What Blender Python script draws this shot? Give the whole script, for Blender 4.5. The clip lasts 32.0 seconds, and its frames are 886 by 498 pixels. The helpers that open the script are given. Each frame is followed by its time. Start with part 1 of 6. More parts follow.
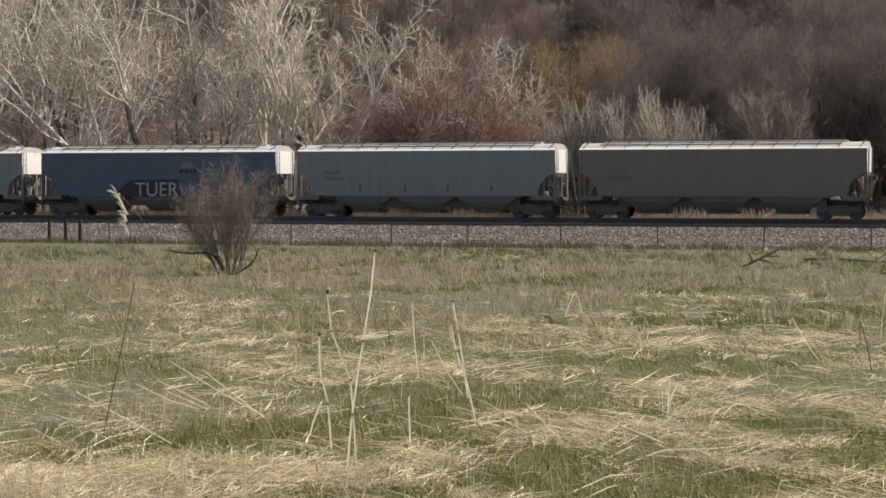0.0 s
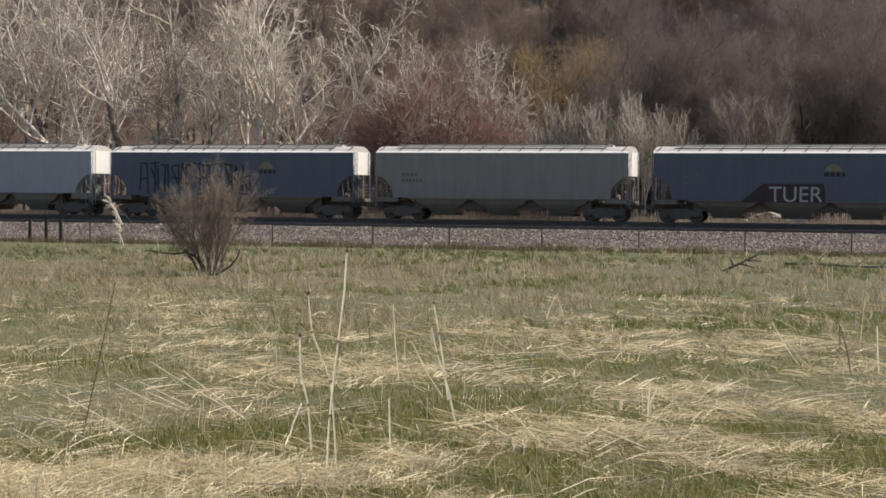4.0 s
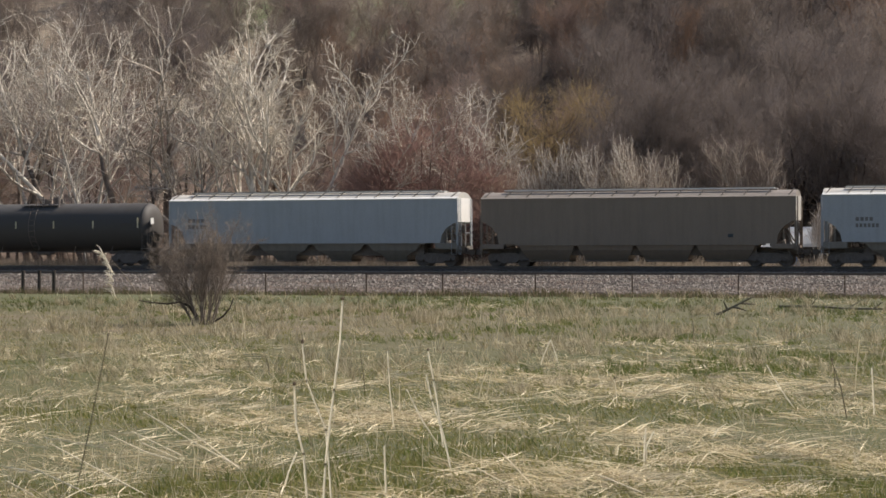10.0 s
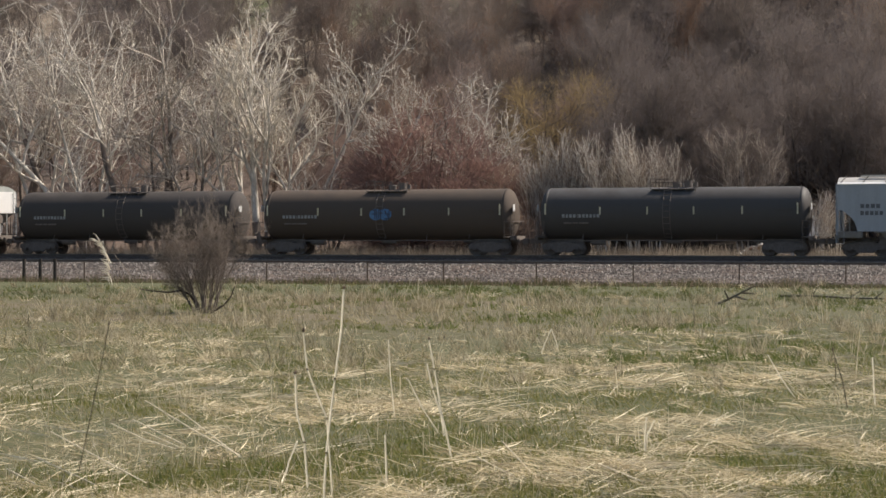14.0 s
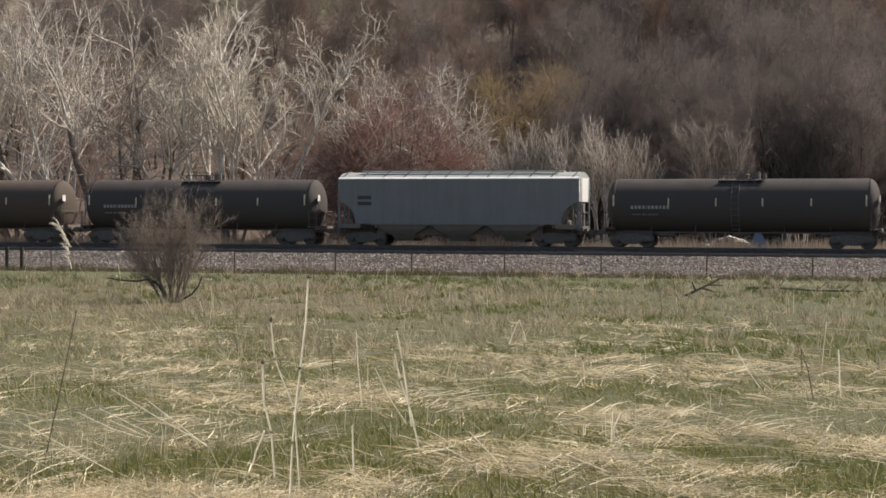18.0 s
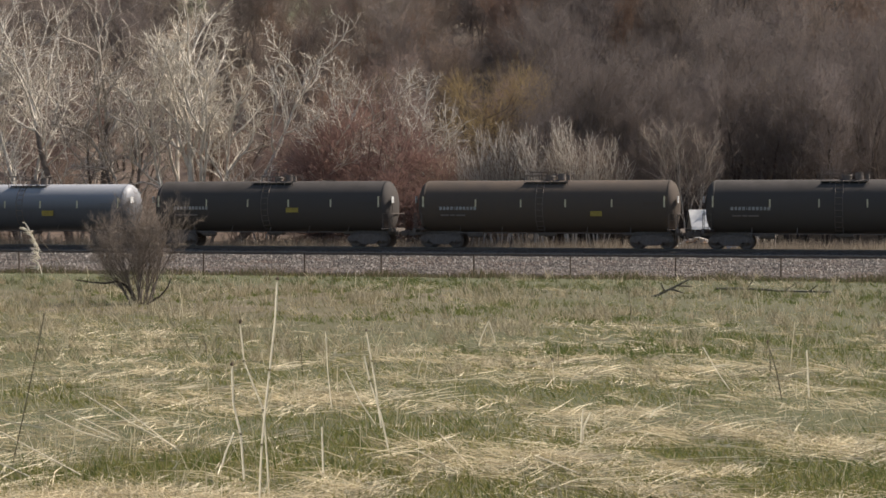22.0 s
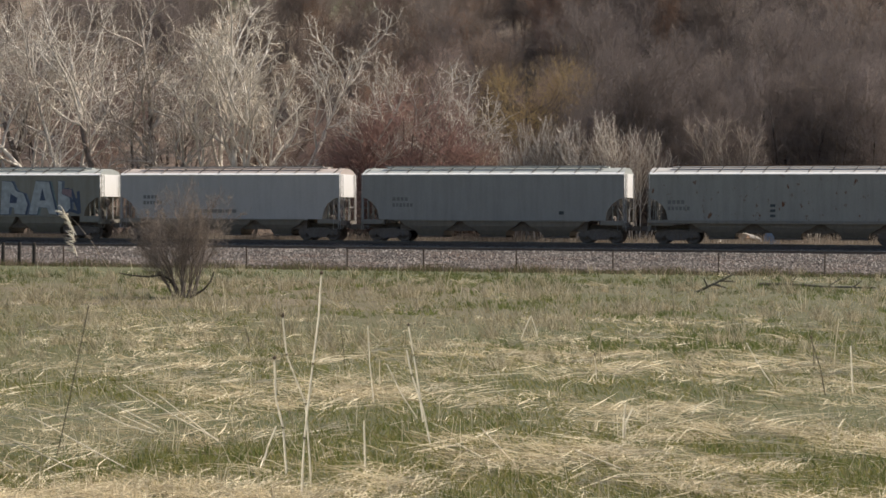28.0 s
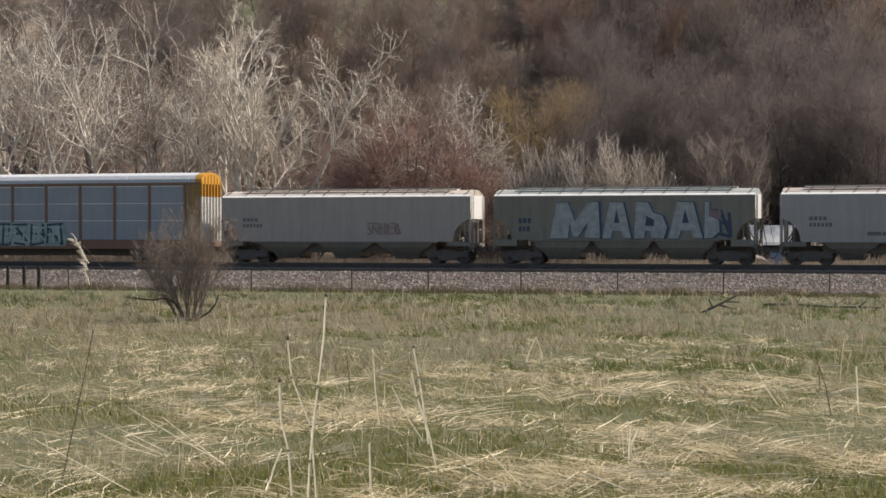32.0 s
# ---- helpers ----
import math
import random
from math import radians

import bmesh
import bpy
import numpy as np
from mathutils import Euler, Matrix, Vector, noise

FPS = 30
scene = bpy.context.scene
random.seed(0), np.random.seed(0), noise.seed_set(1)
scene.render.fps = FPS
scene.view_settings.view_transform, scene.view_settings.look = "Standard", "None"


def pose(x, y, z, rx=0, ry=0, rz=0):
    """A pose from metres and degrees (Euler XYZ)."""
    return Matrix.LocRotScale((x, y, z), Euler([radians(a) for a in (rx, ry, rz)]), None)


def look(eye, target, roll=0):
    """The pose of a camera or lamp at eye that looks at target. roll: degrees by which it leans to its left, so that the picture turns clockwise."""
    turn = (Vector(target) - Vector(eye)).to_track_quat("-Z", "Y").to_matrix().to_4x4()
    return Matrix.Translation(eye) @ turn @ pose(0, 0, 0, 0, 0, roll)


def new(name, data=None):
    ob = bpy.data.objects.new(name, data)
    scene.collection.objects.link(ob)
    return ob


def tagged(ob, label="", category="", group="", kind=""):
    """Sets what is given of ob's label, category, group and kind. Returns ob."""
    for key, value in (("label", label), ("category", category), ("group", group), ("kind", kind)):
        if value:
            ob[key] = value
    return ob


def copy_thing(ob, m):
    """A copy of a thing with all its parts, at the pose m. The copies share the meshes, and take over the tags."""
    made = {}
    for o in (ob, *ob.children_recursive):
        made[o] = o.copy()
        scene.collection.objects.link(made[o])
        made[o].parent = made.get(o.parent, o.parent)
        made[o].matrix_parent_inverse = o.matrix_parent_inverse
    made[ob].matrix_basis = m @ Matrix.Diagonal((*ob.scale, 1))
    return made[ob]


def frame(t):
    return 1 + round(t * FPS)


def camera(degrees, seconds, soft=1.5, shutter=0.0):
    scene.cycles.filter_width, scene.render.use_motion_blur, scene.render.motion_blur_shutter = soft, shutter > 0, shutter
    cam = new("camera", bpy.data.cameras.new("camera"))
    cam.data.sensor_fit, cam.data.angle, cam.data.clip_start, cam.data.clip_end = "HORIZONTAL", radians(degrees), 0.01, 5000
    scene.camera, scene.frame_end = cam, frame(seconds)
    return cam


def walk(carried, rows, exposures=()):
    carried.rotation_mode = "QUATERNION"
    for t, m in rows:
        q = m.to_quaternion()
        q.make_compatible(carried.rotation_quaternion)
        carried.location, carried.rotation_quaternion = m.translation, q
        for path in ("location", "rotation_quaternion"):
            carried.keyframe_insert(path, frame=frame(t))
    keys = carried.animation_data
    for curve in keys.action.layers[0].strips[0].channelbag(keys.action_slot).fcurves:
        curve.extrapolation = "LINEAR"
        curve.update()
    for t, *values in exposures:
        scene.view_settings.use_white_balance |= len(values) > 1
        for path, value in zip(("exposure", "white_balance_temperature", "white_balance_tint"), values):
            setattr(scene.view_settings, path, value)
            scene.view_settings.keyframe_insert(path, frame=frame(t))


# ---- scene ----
# ---- the camera: held by hand at one spot, turning a little ----
cam = camera(27, 32.0, soft=1.6)
EYE = (0.0, 0.0, 3.4)
# seconds, degrees to the left of +y, degrees up, lean to the left
TURNS = [
    (0.0, 17.561, -1.927, 0.007), (0.5, 17.453, -1.984, 0.053), (1.0, 17.136, -2.001, 0.136), (1.5, 16.838, -1.913, 0.260),
    (2.0, 16.871, -1.903, 0.218), (2.5, 17.048, -1.868, 0.324), (4.5, 16.966, -1.841, 0.453), (5.0, 16.658, -0.289, -0.227),
    (5.5, 16.524, 0.269, -0.484), (6.0, 16.507, 0.474, -0.414), (6.5, 16.619, 0.308, -0.473), (7.0, 16.859, 0.090, -0.365),
    (7.5, 16.897, 0.059, -0.264), (8.0, 16.886, -0.024, -0.200), (8.5, 16.839, -0.138, -0.197), (9.0, 16.806, -0.257, -0.190),
    (9.5, 16.805, -0.356, -0.190), (10.0, 16.777, -0.408, -0.223), (10.5, 16.730, -0.450, -0.274), (11.0, 16.711, -0.500, -0.304),
    (11.5, 16.691, -0.551, -0.238), (12.0, 16.738, -0.520, -0.196), (12.5, 16.825, -0.545, -0.115), (13.0, 16.758, -0.658, -0.058),
    (13.5, 16.676, -0.723, -0.045), (14.0, 16.810, -0.751, -0.133), (14.5, 17.002, -0.844, -0.082), (16.5, 16.638, -1.112, 0.264),
    (17.0, 16.377, -1.148, 0.267), (17.5, 16.116, -1.130, 0.272), (18.0, 15.826, -1.048, 0.189), (18.5, 15.844, -1.074, 0.132),
    (19.0, 15.832, -1.177, 0.062), (19.5, 15.861, -1.233, 0.009), (20.0, 15.870, -1.193, -0.004), (20.5, 15.583, -1.103, 0.066),
    (21.0, 15.192, -1.001, 0.048), (21.5, 14.938, -0.956, 0.105), (22.0, 14.874, -1.002, 0.116), (22.5, 15.005, -1.023, 0.061),
    (23.0, 15.093, -1.106, -0.032), (23.5, 15.201, -1.106, -0.161), (24.0, 15.315, -1.120, -0.186), (24.5, 15.432, -1.148, -0.122),
    (25.0, 15.600, -1.140, 0.000), (25.5, 15.867, -1.144, 0.109), (27.5, 16.247, -1.315, 0.331), (28.0, 16.190, -1.178, 0.245),
    (28.5, 16.165, -1.024, 0.045), (29.0, 16.214, -0.888, -0.089), (29.5, 16.294, -0.792, -0.105), (30.0, 16.371, -0.751, -0.019),
    (30.5, 16.420, -0.678, 0.044), (31.0, 16.417, -0.573, 0.038), (31.5, 16.368, -0.547, 0.034), (32.0, 16.334, -0.500, -0.028),
]
walk(cam, [(t, pose(*EYE, 90 + up, 0, left) @ pose(0, 0, 0, 0, 0, lean)) for t, left, up, lean in TURNS])

# ---- light ----
SUN_HIGH, SUN_TURN = 47.0, 50.0  # degrees above the horizon, degrees from +y towards +x
world = bpy.data.worlds.new("sky")
scene.world = world
world.use_nodes = True
wn = world.node_tree.nodes
sky = wn.new("ShaderNodeTexSky")
sky.sky_type, sky.sun_disc = "NISHITA", False
sky.sun_elevation, sky.sun_rotation = radians(SUN_HIGH), radians(SUN_TURN)
sky.dust_density, sky.ozone_density = 2.0, 1.0
wn["Background"].inputs["Strength"].default_value = 0.09
world.node_tree.links.new(sky.outputs["Color"], wn["Background"].inputs["Color"])
sun = new("sun", bpy.data.lights.new("sun", "SUN"))
sun.data.energy, sun.data.angle, sun.data.color = 5.1, radians(0.53), (1.0, 0.905, 0.80)
se, sa = radians(SUN_HIGH), radians(SUN_TURN)
sun.matrix_world = look((300 * math.sin(sa) * math.cos(se), 300 * math.cos(sa) * math.cos(se), 300 * math.sin(se)), (0, 0, 0))
scene.view_settings.exposure = 0.2


# ---- materials ----
class Mat:
    """A node material under construction."""

    def __init__(self, name, rough=0.8, metal=0.0):
        self.m = bpy.data.materials.new(name)
        self.m.use_nodes = True
        self.n, self.l = self.m.node_tree.nodes, self.m.node_tree.links
        self.b = self.n["Principled BSDF"]
        self.b.inputs["Roughness"].default_value = rough
        self.b.inputs["Metallic"].default_value = metal

    def coords(self, sx=1, sy=1, sz=1, space="Object"):
        tc, mp = self.n.new("ShaderNodeTexCoord"), self.n.new("ShaderNodeMapping")
        mp.inputs["Scale"].default_value = (sx, sy, sz)
        self.l.new(tc.outputs[space], mp.inputs["Vector"])
        return mp.outputs["Vector"]

    def noise(self, vec, scale, detail=4, rough=0.6):
        t = self.n.new("ShaderNodeTexNoise")
        t.inputs["Scale"].default_value, t.inputs["Detail"].default_value = scale, detail
        t.inputs["Roughness"].default_value = rough
        self.l.new(vec, t.inputs["Vector"])
        return t.outputs["Fac"]

    def cells(self, vec, scale):
        t = self.n.new("ShaderNodeTexVoronoi")
        t.inputs["Scale"].default_value = scale
        self.l.new(vec, t.inputs["Vector"])
        return t

    def ramp(self, fac, stops):
        r = self.n.new("ShaderNodeValToRGB")
        el = r.color_ramp.elements
        while len(el) < len(stops):
            el.new(0.5)
        for e, (p, c) in zip(el, stops):
            e.position, e.color = p, (*c, 1) if len(c) == 3 else c
        self.l.new(fac, r.inputs["Fac"])
        return r.outputs["Color"]

    def grey(self, fac, a, b):
        return self.ramp(fac, [(a, (0, 0, 0)), (b, (1, 1, 1))])

    def mix(self, fac, a, b, how="MIX"):
        x = self.n.new("ShaderNodeMix")
        x.data_type, x.blend_type = "RGBA", how
        if isinstance(fac, float):
            x.inputs[0].default_value = fac
        else:
            self.l.new(fac, x.inputs[0])
        for v, i in ((a, 6), (b, 7)):
            if isinstance(v, tuple):
                x.inputs[i].default_value = (*v, 1)
            else:
                self.l.new(v, x.inputs[i])
        return x.outputs[2]

    def rnd(self):
        return self.n.new("ShaderNodeObjectInfo").outputs["Random"]

    def island(self):
        return self.n.new("ShaderNodeNewGeometry").outputs["Random Per Island"]

    def bump(self, fac, strength, dist=0.02):
        b = self.n.new("ShaderNodeBump")
        b.inputs["Strength"].default_value, b.inputs["Distance"].default_value = strength, dist
        self.l.new(fac, b.inputs["Height"])
        self.l.new(b.outputs["Normal"], self.b.inputs["Normal"])

    def thin(self, colour, share):
        """Let part of the light through, as thin leaves do."""
        t, x = self.n.new("ShaderNodeBsdfTranslucent"), self.n.new("ShaderNodeMixShader")
        self.l.new(colour, t.inputs["Color"])
        x.inputs[0].default_value = share
        self.l.new(self.b.outputs[0], x.inputs[1])
        self.l.new(t.outputs[0], x.inputs[2])
        self.l.new(x.outputs[0], self.n["Material Output"].inputs["Surface"])

    def done(self, colour):
        if isinstance(colour, tuple):
            self.b.inputs["Base Color"].default_value = (*colour, 1)
        else:
            self.l.new(colour, self.b.inputs["Base Color"])
        return self.m


def paint(name, c, dirt=0.35, grime=(0.06, 0.05, 0.04), rough=0.5, rust=0.0, dust_or_sheen=None, top_from=3.1):
    """Weathered freight-car paint: streaks that run down, blotches, a little rust."""
    k = Mat(name, rough)
    k.b.inputs["Specular IOR Level"].default_value = 0.22
    streak = k.grey(k.noise(k.coords(2.2, 2.2, 0.22), 1.6, 6, 0.65), 0.42, 0.75)
    blotch = k.grey(k.noise(k.coords(), 0.7, 5), 0.4, 0.8)
    fine = k.noise(k.coords(), 14, 4)
    col = k.mix(k.mix(dirt, (0.0, 0.0, 0.0), streak), c, tuple(0.45 * a + 0.55 * b for a, b in zip(c, grime)))
    col = k.mix(k.mix(dirt * 0.9, (0.0, 0.0, 0.0), blotch), col, tuple(0.6 * a + 0.4 * b for a, b in zip(c, grime)))
    if rust:
        spots = k.grey(k.noise(k.coords(1, 1, 0.6), 2.6, 6, 0.7), 0.68 - rust * 0.2, 0.74 - rust * 0.2)
        col = k.mix(spots, col, (0.16, 0.065, 0.03))
    col = k.mix(k.mix(0.15, (0.0, 0.0, 0.0), k.grey(fine, 0.3, 0.8)), col, grime)
    if dust_or_sheen:
        # a dusty top on some cars; on others a painted sky sheen
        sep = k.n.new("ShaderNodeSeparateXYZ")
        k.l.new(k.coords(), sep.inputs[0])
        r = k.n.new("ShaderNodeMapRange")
        r.inputs["From Min"].default_value, r.inputs["From Max"].default_value = top_from, 3.9
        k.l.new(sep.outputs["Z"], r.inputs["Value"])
        col = k.mix(r.outputs["Result"] if top_from < 3 else k.mix(blotch, (0.0, 0.0, 0.0), r.outputs["Result"]), col, dust_or_sheen)
    k.bump(k.noise(k.coords(), 1.1, 3), 0.25, 0.03)
    return k.done(col)


def plain(name, c, rough=0.7, metal=0.0, var=0.25, scale=6.0):
    k = Mat(name, rough, metal)
    f = k.noise(k.coords(), scale, 5)
    g = k.noise(k.coords(), scale * 9, 3)
    col = k.mix(k.grey(f, 0.3, 0.75), tuple(a * (1 - var) for a in c), tuple(min(1, a * (1 + var)) for a in c))
    k.bump(g, 0.3, 0.01)
    return k.done(col)


def bark(name, dark, light, spread=0.35):
    k = Mat(name, 0.9)
    f = k.noise(k.coords(3, 3, 0.8), 2.0, 5)
    col = k.mix(k.grey(f, 0.35, 0.7), dark, light)
    col = k.mix(k.mix(spread, (0.0, 0.0, 0.0), k.rnd()), col, dark)
    return k.done(col)


def twig(name, dark, light):
    k = Mat(name, 0.85)
    a = tuple(0.48 * d + 0.32 * l for d, l in zip(dark, light))
    b = tuple(0.24 * d + 0.54 * l for d, l in zip(dark, light))
    dark = tuple(0.8 * d for d in dark)
    col = k.mix(k.island(), a, b)
    col = k.mix(k.mix(0.45, (0.0, 0.0, 0.0), k.rnd()), col, dark)
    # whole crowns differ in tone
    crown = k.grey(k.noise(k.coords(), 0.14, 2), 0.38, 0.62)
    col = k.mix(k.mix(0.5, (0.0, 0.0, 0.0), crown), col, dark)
    k.thin(col, 0.4)
    return k.done(col)


M_IRON = plain("dark_iron", (0.18, 0.15, 0.13), 0.8)
M_TRUCK = plain("grimy_cast_steel", (0.165, 0.138, 0.122), 0.85)
M_WHEEL = plain("wheel_steel", (0.16, 0.133, 0.117), 0.8, 0.1)
M_RAIL = plain("rail_steel", (0.15, 0.118, 0.10), 0.75, 0.1)
M_RAILTOP = plain("worn_rail_head", (0.16, 0.155, 0.15), 0.4, 0.8)
M_TIE = plain("creosoted_tie", (0.12, 0.096, 0.08), 0.9, 0, 0.4)
M_GALV = plain("galvanised_steel", (0.42, 0.43, 0.42), 0.55, 0.3)
M_WHITE = plain("white_enamel", (0.75, 0.75, 0.73), 0.5, 0, 0.1)
M_MARK = plain("pale_lettering", (0.34, 0.34, 0.33), 0.6)
M_DARKMARK = plain("dark_lettering", (0.05, 0.06, 0.07), 0.6)
M_YELLOW = plain("yellow_plate", (0.36, 0.27, 0.05), 0.6)
M_STRIP = plain("reflector_strip", (0.65, 0.6, 0.42), 0.4)
M_POST = plain("weathered_post_timber", (0.055, 0.045, 0.038), 0.9, 0, 0.4)
M_WIRE = plain("rusty_steel", (0.10, 0.07, 0.05), 0.7, 0.3)
B_PALE = bark("pale_bark", (0.30, 0.25, 0.20), (0.80, 0.73, 0.64), 0.25)
B_WHITE = bark("whitish_bark", (0.48, 0.42, 0.34), (0.92, 0.87, 0.78), 0.12)
B_GREY = bark("grey_bark", (0.11, 0.087, 0.073), (0.29, 0.236, 0.195))
B_HILL = bark("hillside_bark", (0.132, 0.106, 0.086), (0.324, 0.258, 0.210))
B_DARK = bark("dark_bark", (0.05, 0.038, 0.032), (0.15, 0.115, 0.09))
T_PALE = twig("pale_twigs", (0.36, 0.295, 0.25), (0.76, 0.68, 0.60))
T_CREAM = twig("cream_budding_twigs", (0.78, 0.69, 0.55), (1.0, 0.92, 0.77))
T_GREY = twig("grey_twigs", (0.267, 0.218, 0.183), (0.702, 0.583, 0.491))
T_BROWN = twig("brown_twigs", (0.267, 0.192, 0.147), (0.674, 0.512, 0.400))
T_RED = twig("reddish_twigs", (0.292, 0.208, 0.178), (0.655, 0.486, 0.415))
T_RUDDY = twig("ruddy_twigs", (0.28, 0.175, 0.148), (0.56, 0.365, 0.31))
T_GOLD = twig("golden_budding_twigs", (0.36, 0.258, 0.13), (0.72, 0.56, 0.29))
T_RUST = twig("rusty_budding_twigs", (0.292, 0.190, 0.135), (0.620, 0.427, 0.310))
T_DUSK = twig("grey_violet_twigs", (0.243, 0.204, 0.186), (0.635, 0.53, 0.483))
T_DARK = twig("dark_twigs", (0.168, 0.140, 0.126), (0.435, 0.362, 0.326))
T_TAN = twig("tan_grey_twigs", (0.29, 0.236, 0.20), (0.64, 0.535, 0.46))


# ---- mesh tools ----
def quick_mesh(name, verts, faces, mat):
    """A mesh from an array of vertices and equal-sided faces."""
    v, f = np.asarray(verts, np.float32), np.asarray(faces, np.int32)
    me = bpy.data.meshes.new(name)
    me.vertices.add(len(v))
    me.vertices.foreach_set("co", v.ravel())
    me.loops.add(f.size)
    me.loops.foreach_set("vertex_index", f.ravel())
    me.polygons.add(len(f))
    me.polygons.foreach_set("loop_start", np.arange(0, f.size, f.shape[1], dtype=np.int32))
    me.update(calc_edges=True)
    me.materials.append(mat)
    return me


class Geo:
    """Collects solids into one mesh."""

    def __init__(self):
        self.v, self.f, self.smooth = [], [], False

    def add(self, verts, faces):
        n = len(self.v)
        self.v.extend(verts)
        self.f.extend([tuple(i + n for i in f) for f in faces])
        return self

    def box(self, x0, x1, y0, y1, z0, z1, c=0.0):
        """A box, its long edges chamfered by c."""
        if c:
            ring = [(y0 + c, z0), (y1 - c, z0), (y1, z0 + c), (y1, z1 - c), (y1 - c, z1), (y0 + c, z1), (y0, z1 - c), (y0, z0 + c)]
            return self.loft([(x0, ring), (x1, ring)])
        return self.add([(x, y, z) for x in (x0, x1) for y in (y0, y1) for z in (z0, z1)],
                        [(0, 1, 3, 2), (4, 6, 7, 5), (0, 4, 5, 1), (2, 3, 7, 6), (0, 2, 6, 4), (1, 5, 7, 3)])

    def loft(self, rings, cap=True):
        """Rings (x, [(y, z), ...]) along x, joined."""
        n = len(rings[0][1])
        verts = [(x, y, z) for x, r in rings for y, z in r]
        faces = []
        for k in range(len(rings) - 1):
            for i in range(n):
                j = (i + 1) % n
                faces.append((k * n + i, (k + 1) * n + i, (k + 1) * n + j, k * n + j))
        if cap:
            faces.append(tuple(range(n)))
            faces.append(tuple(reversed(range((len(rings) - 1) * n, len(rings) * n))))
        return self.add(verts, faces)

    def slab(self, poly, y0, y1):
        """A side profile [(x, z), ...] given depth from y0 to y1."""
        n = len(poly)
        verts = [(x, y0, z) for x, z in poly] + [(x, y1, z) for x, z in poly]
        faces = [(i, (i + 1) % n, n + (i + 1) % n, n + i) for i in range(n)]
        return self.add(verts, faces + [tuple(reversed(range(n))), tuple(range(n, 2 * n))])

    def tube(self, p, q, r0, r1=None, n=6):
        r1 = r0 if r1 is None else r1
        p, q = Vector(p), Vector(q)
        d = (q - p).normalized()
        a = d.orthogonal().normalized()
        b = d.cross(a)
        verts = []
        for o, r in ((p, r0), (q, r1)):
            for i in range(n):
                t = 2 * math.pi * i / n
                verts.append(tuple(o + r * (math.cos(t) * a + math.sin(t) * b)))
        faces = [(i, (i + 1) % n, n + (i + 1) % n, n + i) for i in range(n)]
        return self.add(verts, faces + [tuple(reversed(range(n))), tuple(range(n, 2 * n))])

    def path(self, pts, r0, r1=None, n=5):
        """A bent round bar through the points, tapering from r0 to r1."""
        r1 = r0 if r1 is None else r1
        pts = [Vector(p) for p in pts]
        m = len(pts) - 1
        a = (pts[1] - pts[0]).orthogonal().normalized()
        verts, faces = [], []
        for i, p in enumerate(pts):
            d = (pts[min(i + 1, m)] - pts[max(i - 1, 0)]).normalized()
            a = (a - d * a.dot(d)).normalized()
            b, r = d.cross(a), r0 + (r1 - r0) * i / m
            verts += [tuple(p + r * (math.cos(2 * math.pi * k / n) * a + math.sin(2 * math.pi * k / n) * b)) for k in range(n)]
        for i in range(m):
            faces += [(i * n + k, i * n + (k + 1) % n, (i + 1) * n + (k + 1) % n, (i + 1) * n + k) for k in range(n)]
        return self.add(verts, faces + [tuple(reversed(range(n))), tuple(range(m * n, m * n + n))])

    def husk(self, pts, r0, r1):
        """A split dry stem: a half-round shell through the points, open at its back."""
        m = len(pts) - 1
        verts, faces, arc = [], [], (-80, -30, 30, 80)
        for i, p in enumerate(pts):
            r = r0 + (r1 - r0) * i / m
            verts += [(p[0] + r * math.sin(radians(a)), p[1] - r * math.cos(radians(a)), p[2]) for a in arc]
        for i in range(m):
            faces += [(i * 4 + k, i * 4 + k + 1, i * 4 + k + 5, i * 4 + k + 4) for k in range(3)]
        return self.add(verts, faces)

    def mesh(self, name, mat, smooth=False):
        me = bpy.data.meshes.new(name)
        me.from_pydata(self.v, [], self.f)
        bm = bmesh.new()
        bm.from_mesh(me)
        bmesh.ops.recalc_face_normals(bm, faces=bm.faces)
        bm.to_mesh(me)
        bm.free()
        if smooth:
            me.polygons.foreach_set("use_smooth", [len(p.vertices) == 4 for p in me.polygons])
        me.materials.append(mat)
        return me


def part(name, shape, mat, parent, label="", smooth=False, at=None):
    """One mesh object under a thing or a part; shape is a Geo or a ready mesh."""
    me = shape.mesh(name, mat, smooth) if isinstance(shape, Geo) else shape
    ob = new(name, me)
    ob.parent = parent
    if at is not None:
        ob.matrix_basis = at
    return tagged(ob, label)


def thing(name, label, category, group="", at=None):
    ob = new(name)
    ob.empty_display_size = 0.3
    if at is not None:
        ob.matrix_basis = at
    return tagged(ob, label, category, group)


# ---- the ground ----
def hill(x, y):
    """Height of the ground: bank by the road, field, railway strip, wooded hillside."""
    z = 0.0
    if y < 14:
        z += 1.75 * min(1.0, max(0.0, (14 - y) / 9.0)) ** 1.2
    if y > 112:
        z += 1.0 * min(1.0, (y - 112) / 5.0)
    if y > 126:
        d = y - 126
        z += 0.50 * d * d / (d + 16) + 3.0 * noise.noise((x * 0.018, y * 0.018, 3.0)) * min(1, d / 30)
    if 16 < y < 100:
        z += 0.07 * noise.noise((x * 0.12, y * 0.12, 0.0)) + 0.05 * noise.noise((x * 0.4, y * 0.4, 5.0))
    if y > 330:
        z = min(z, hill(x, 330.0))
    return z


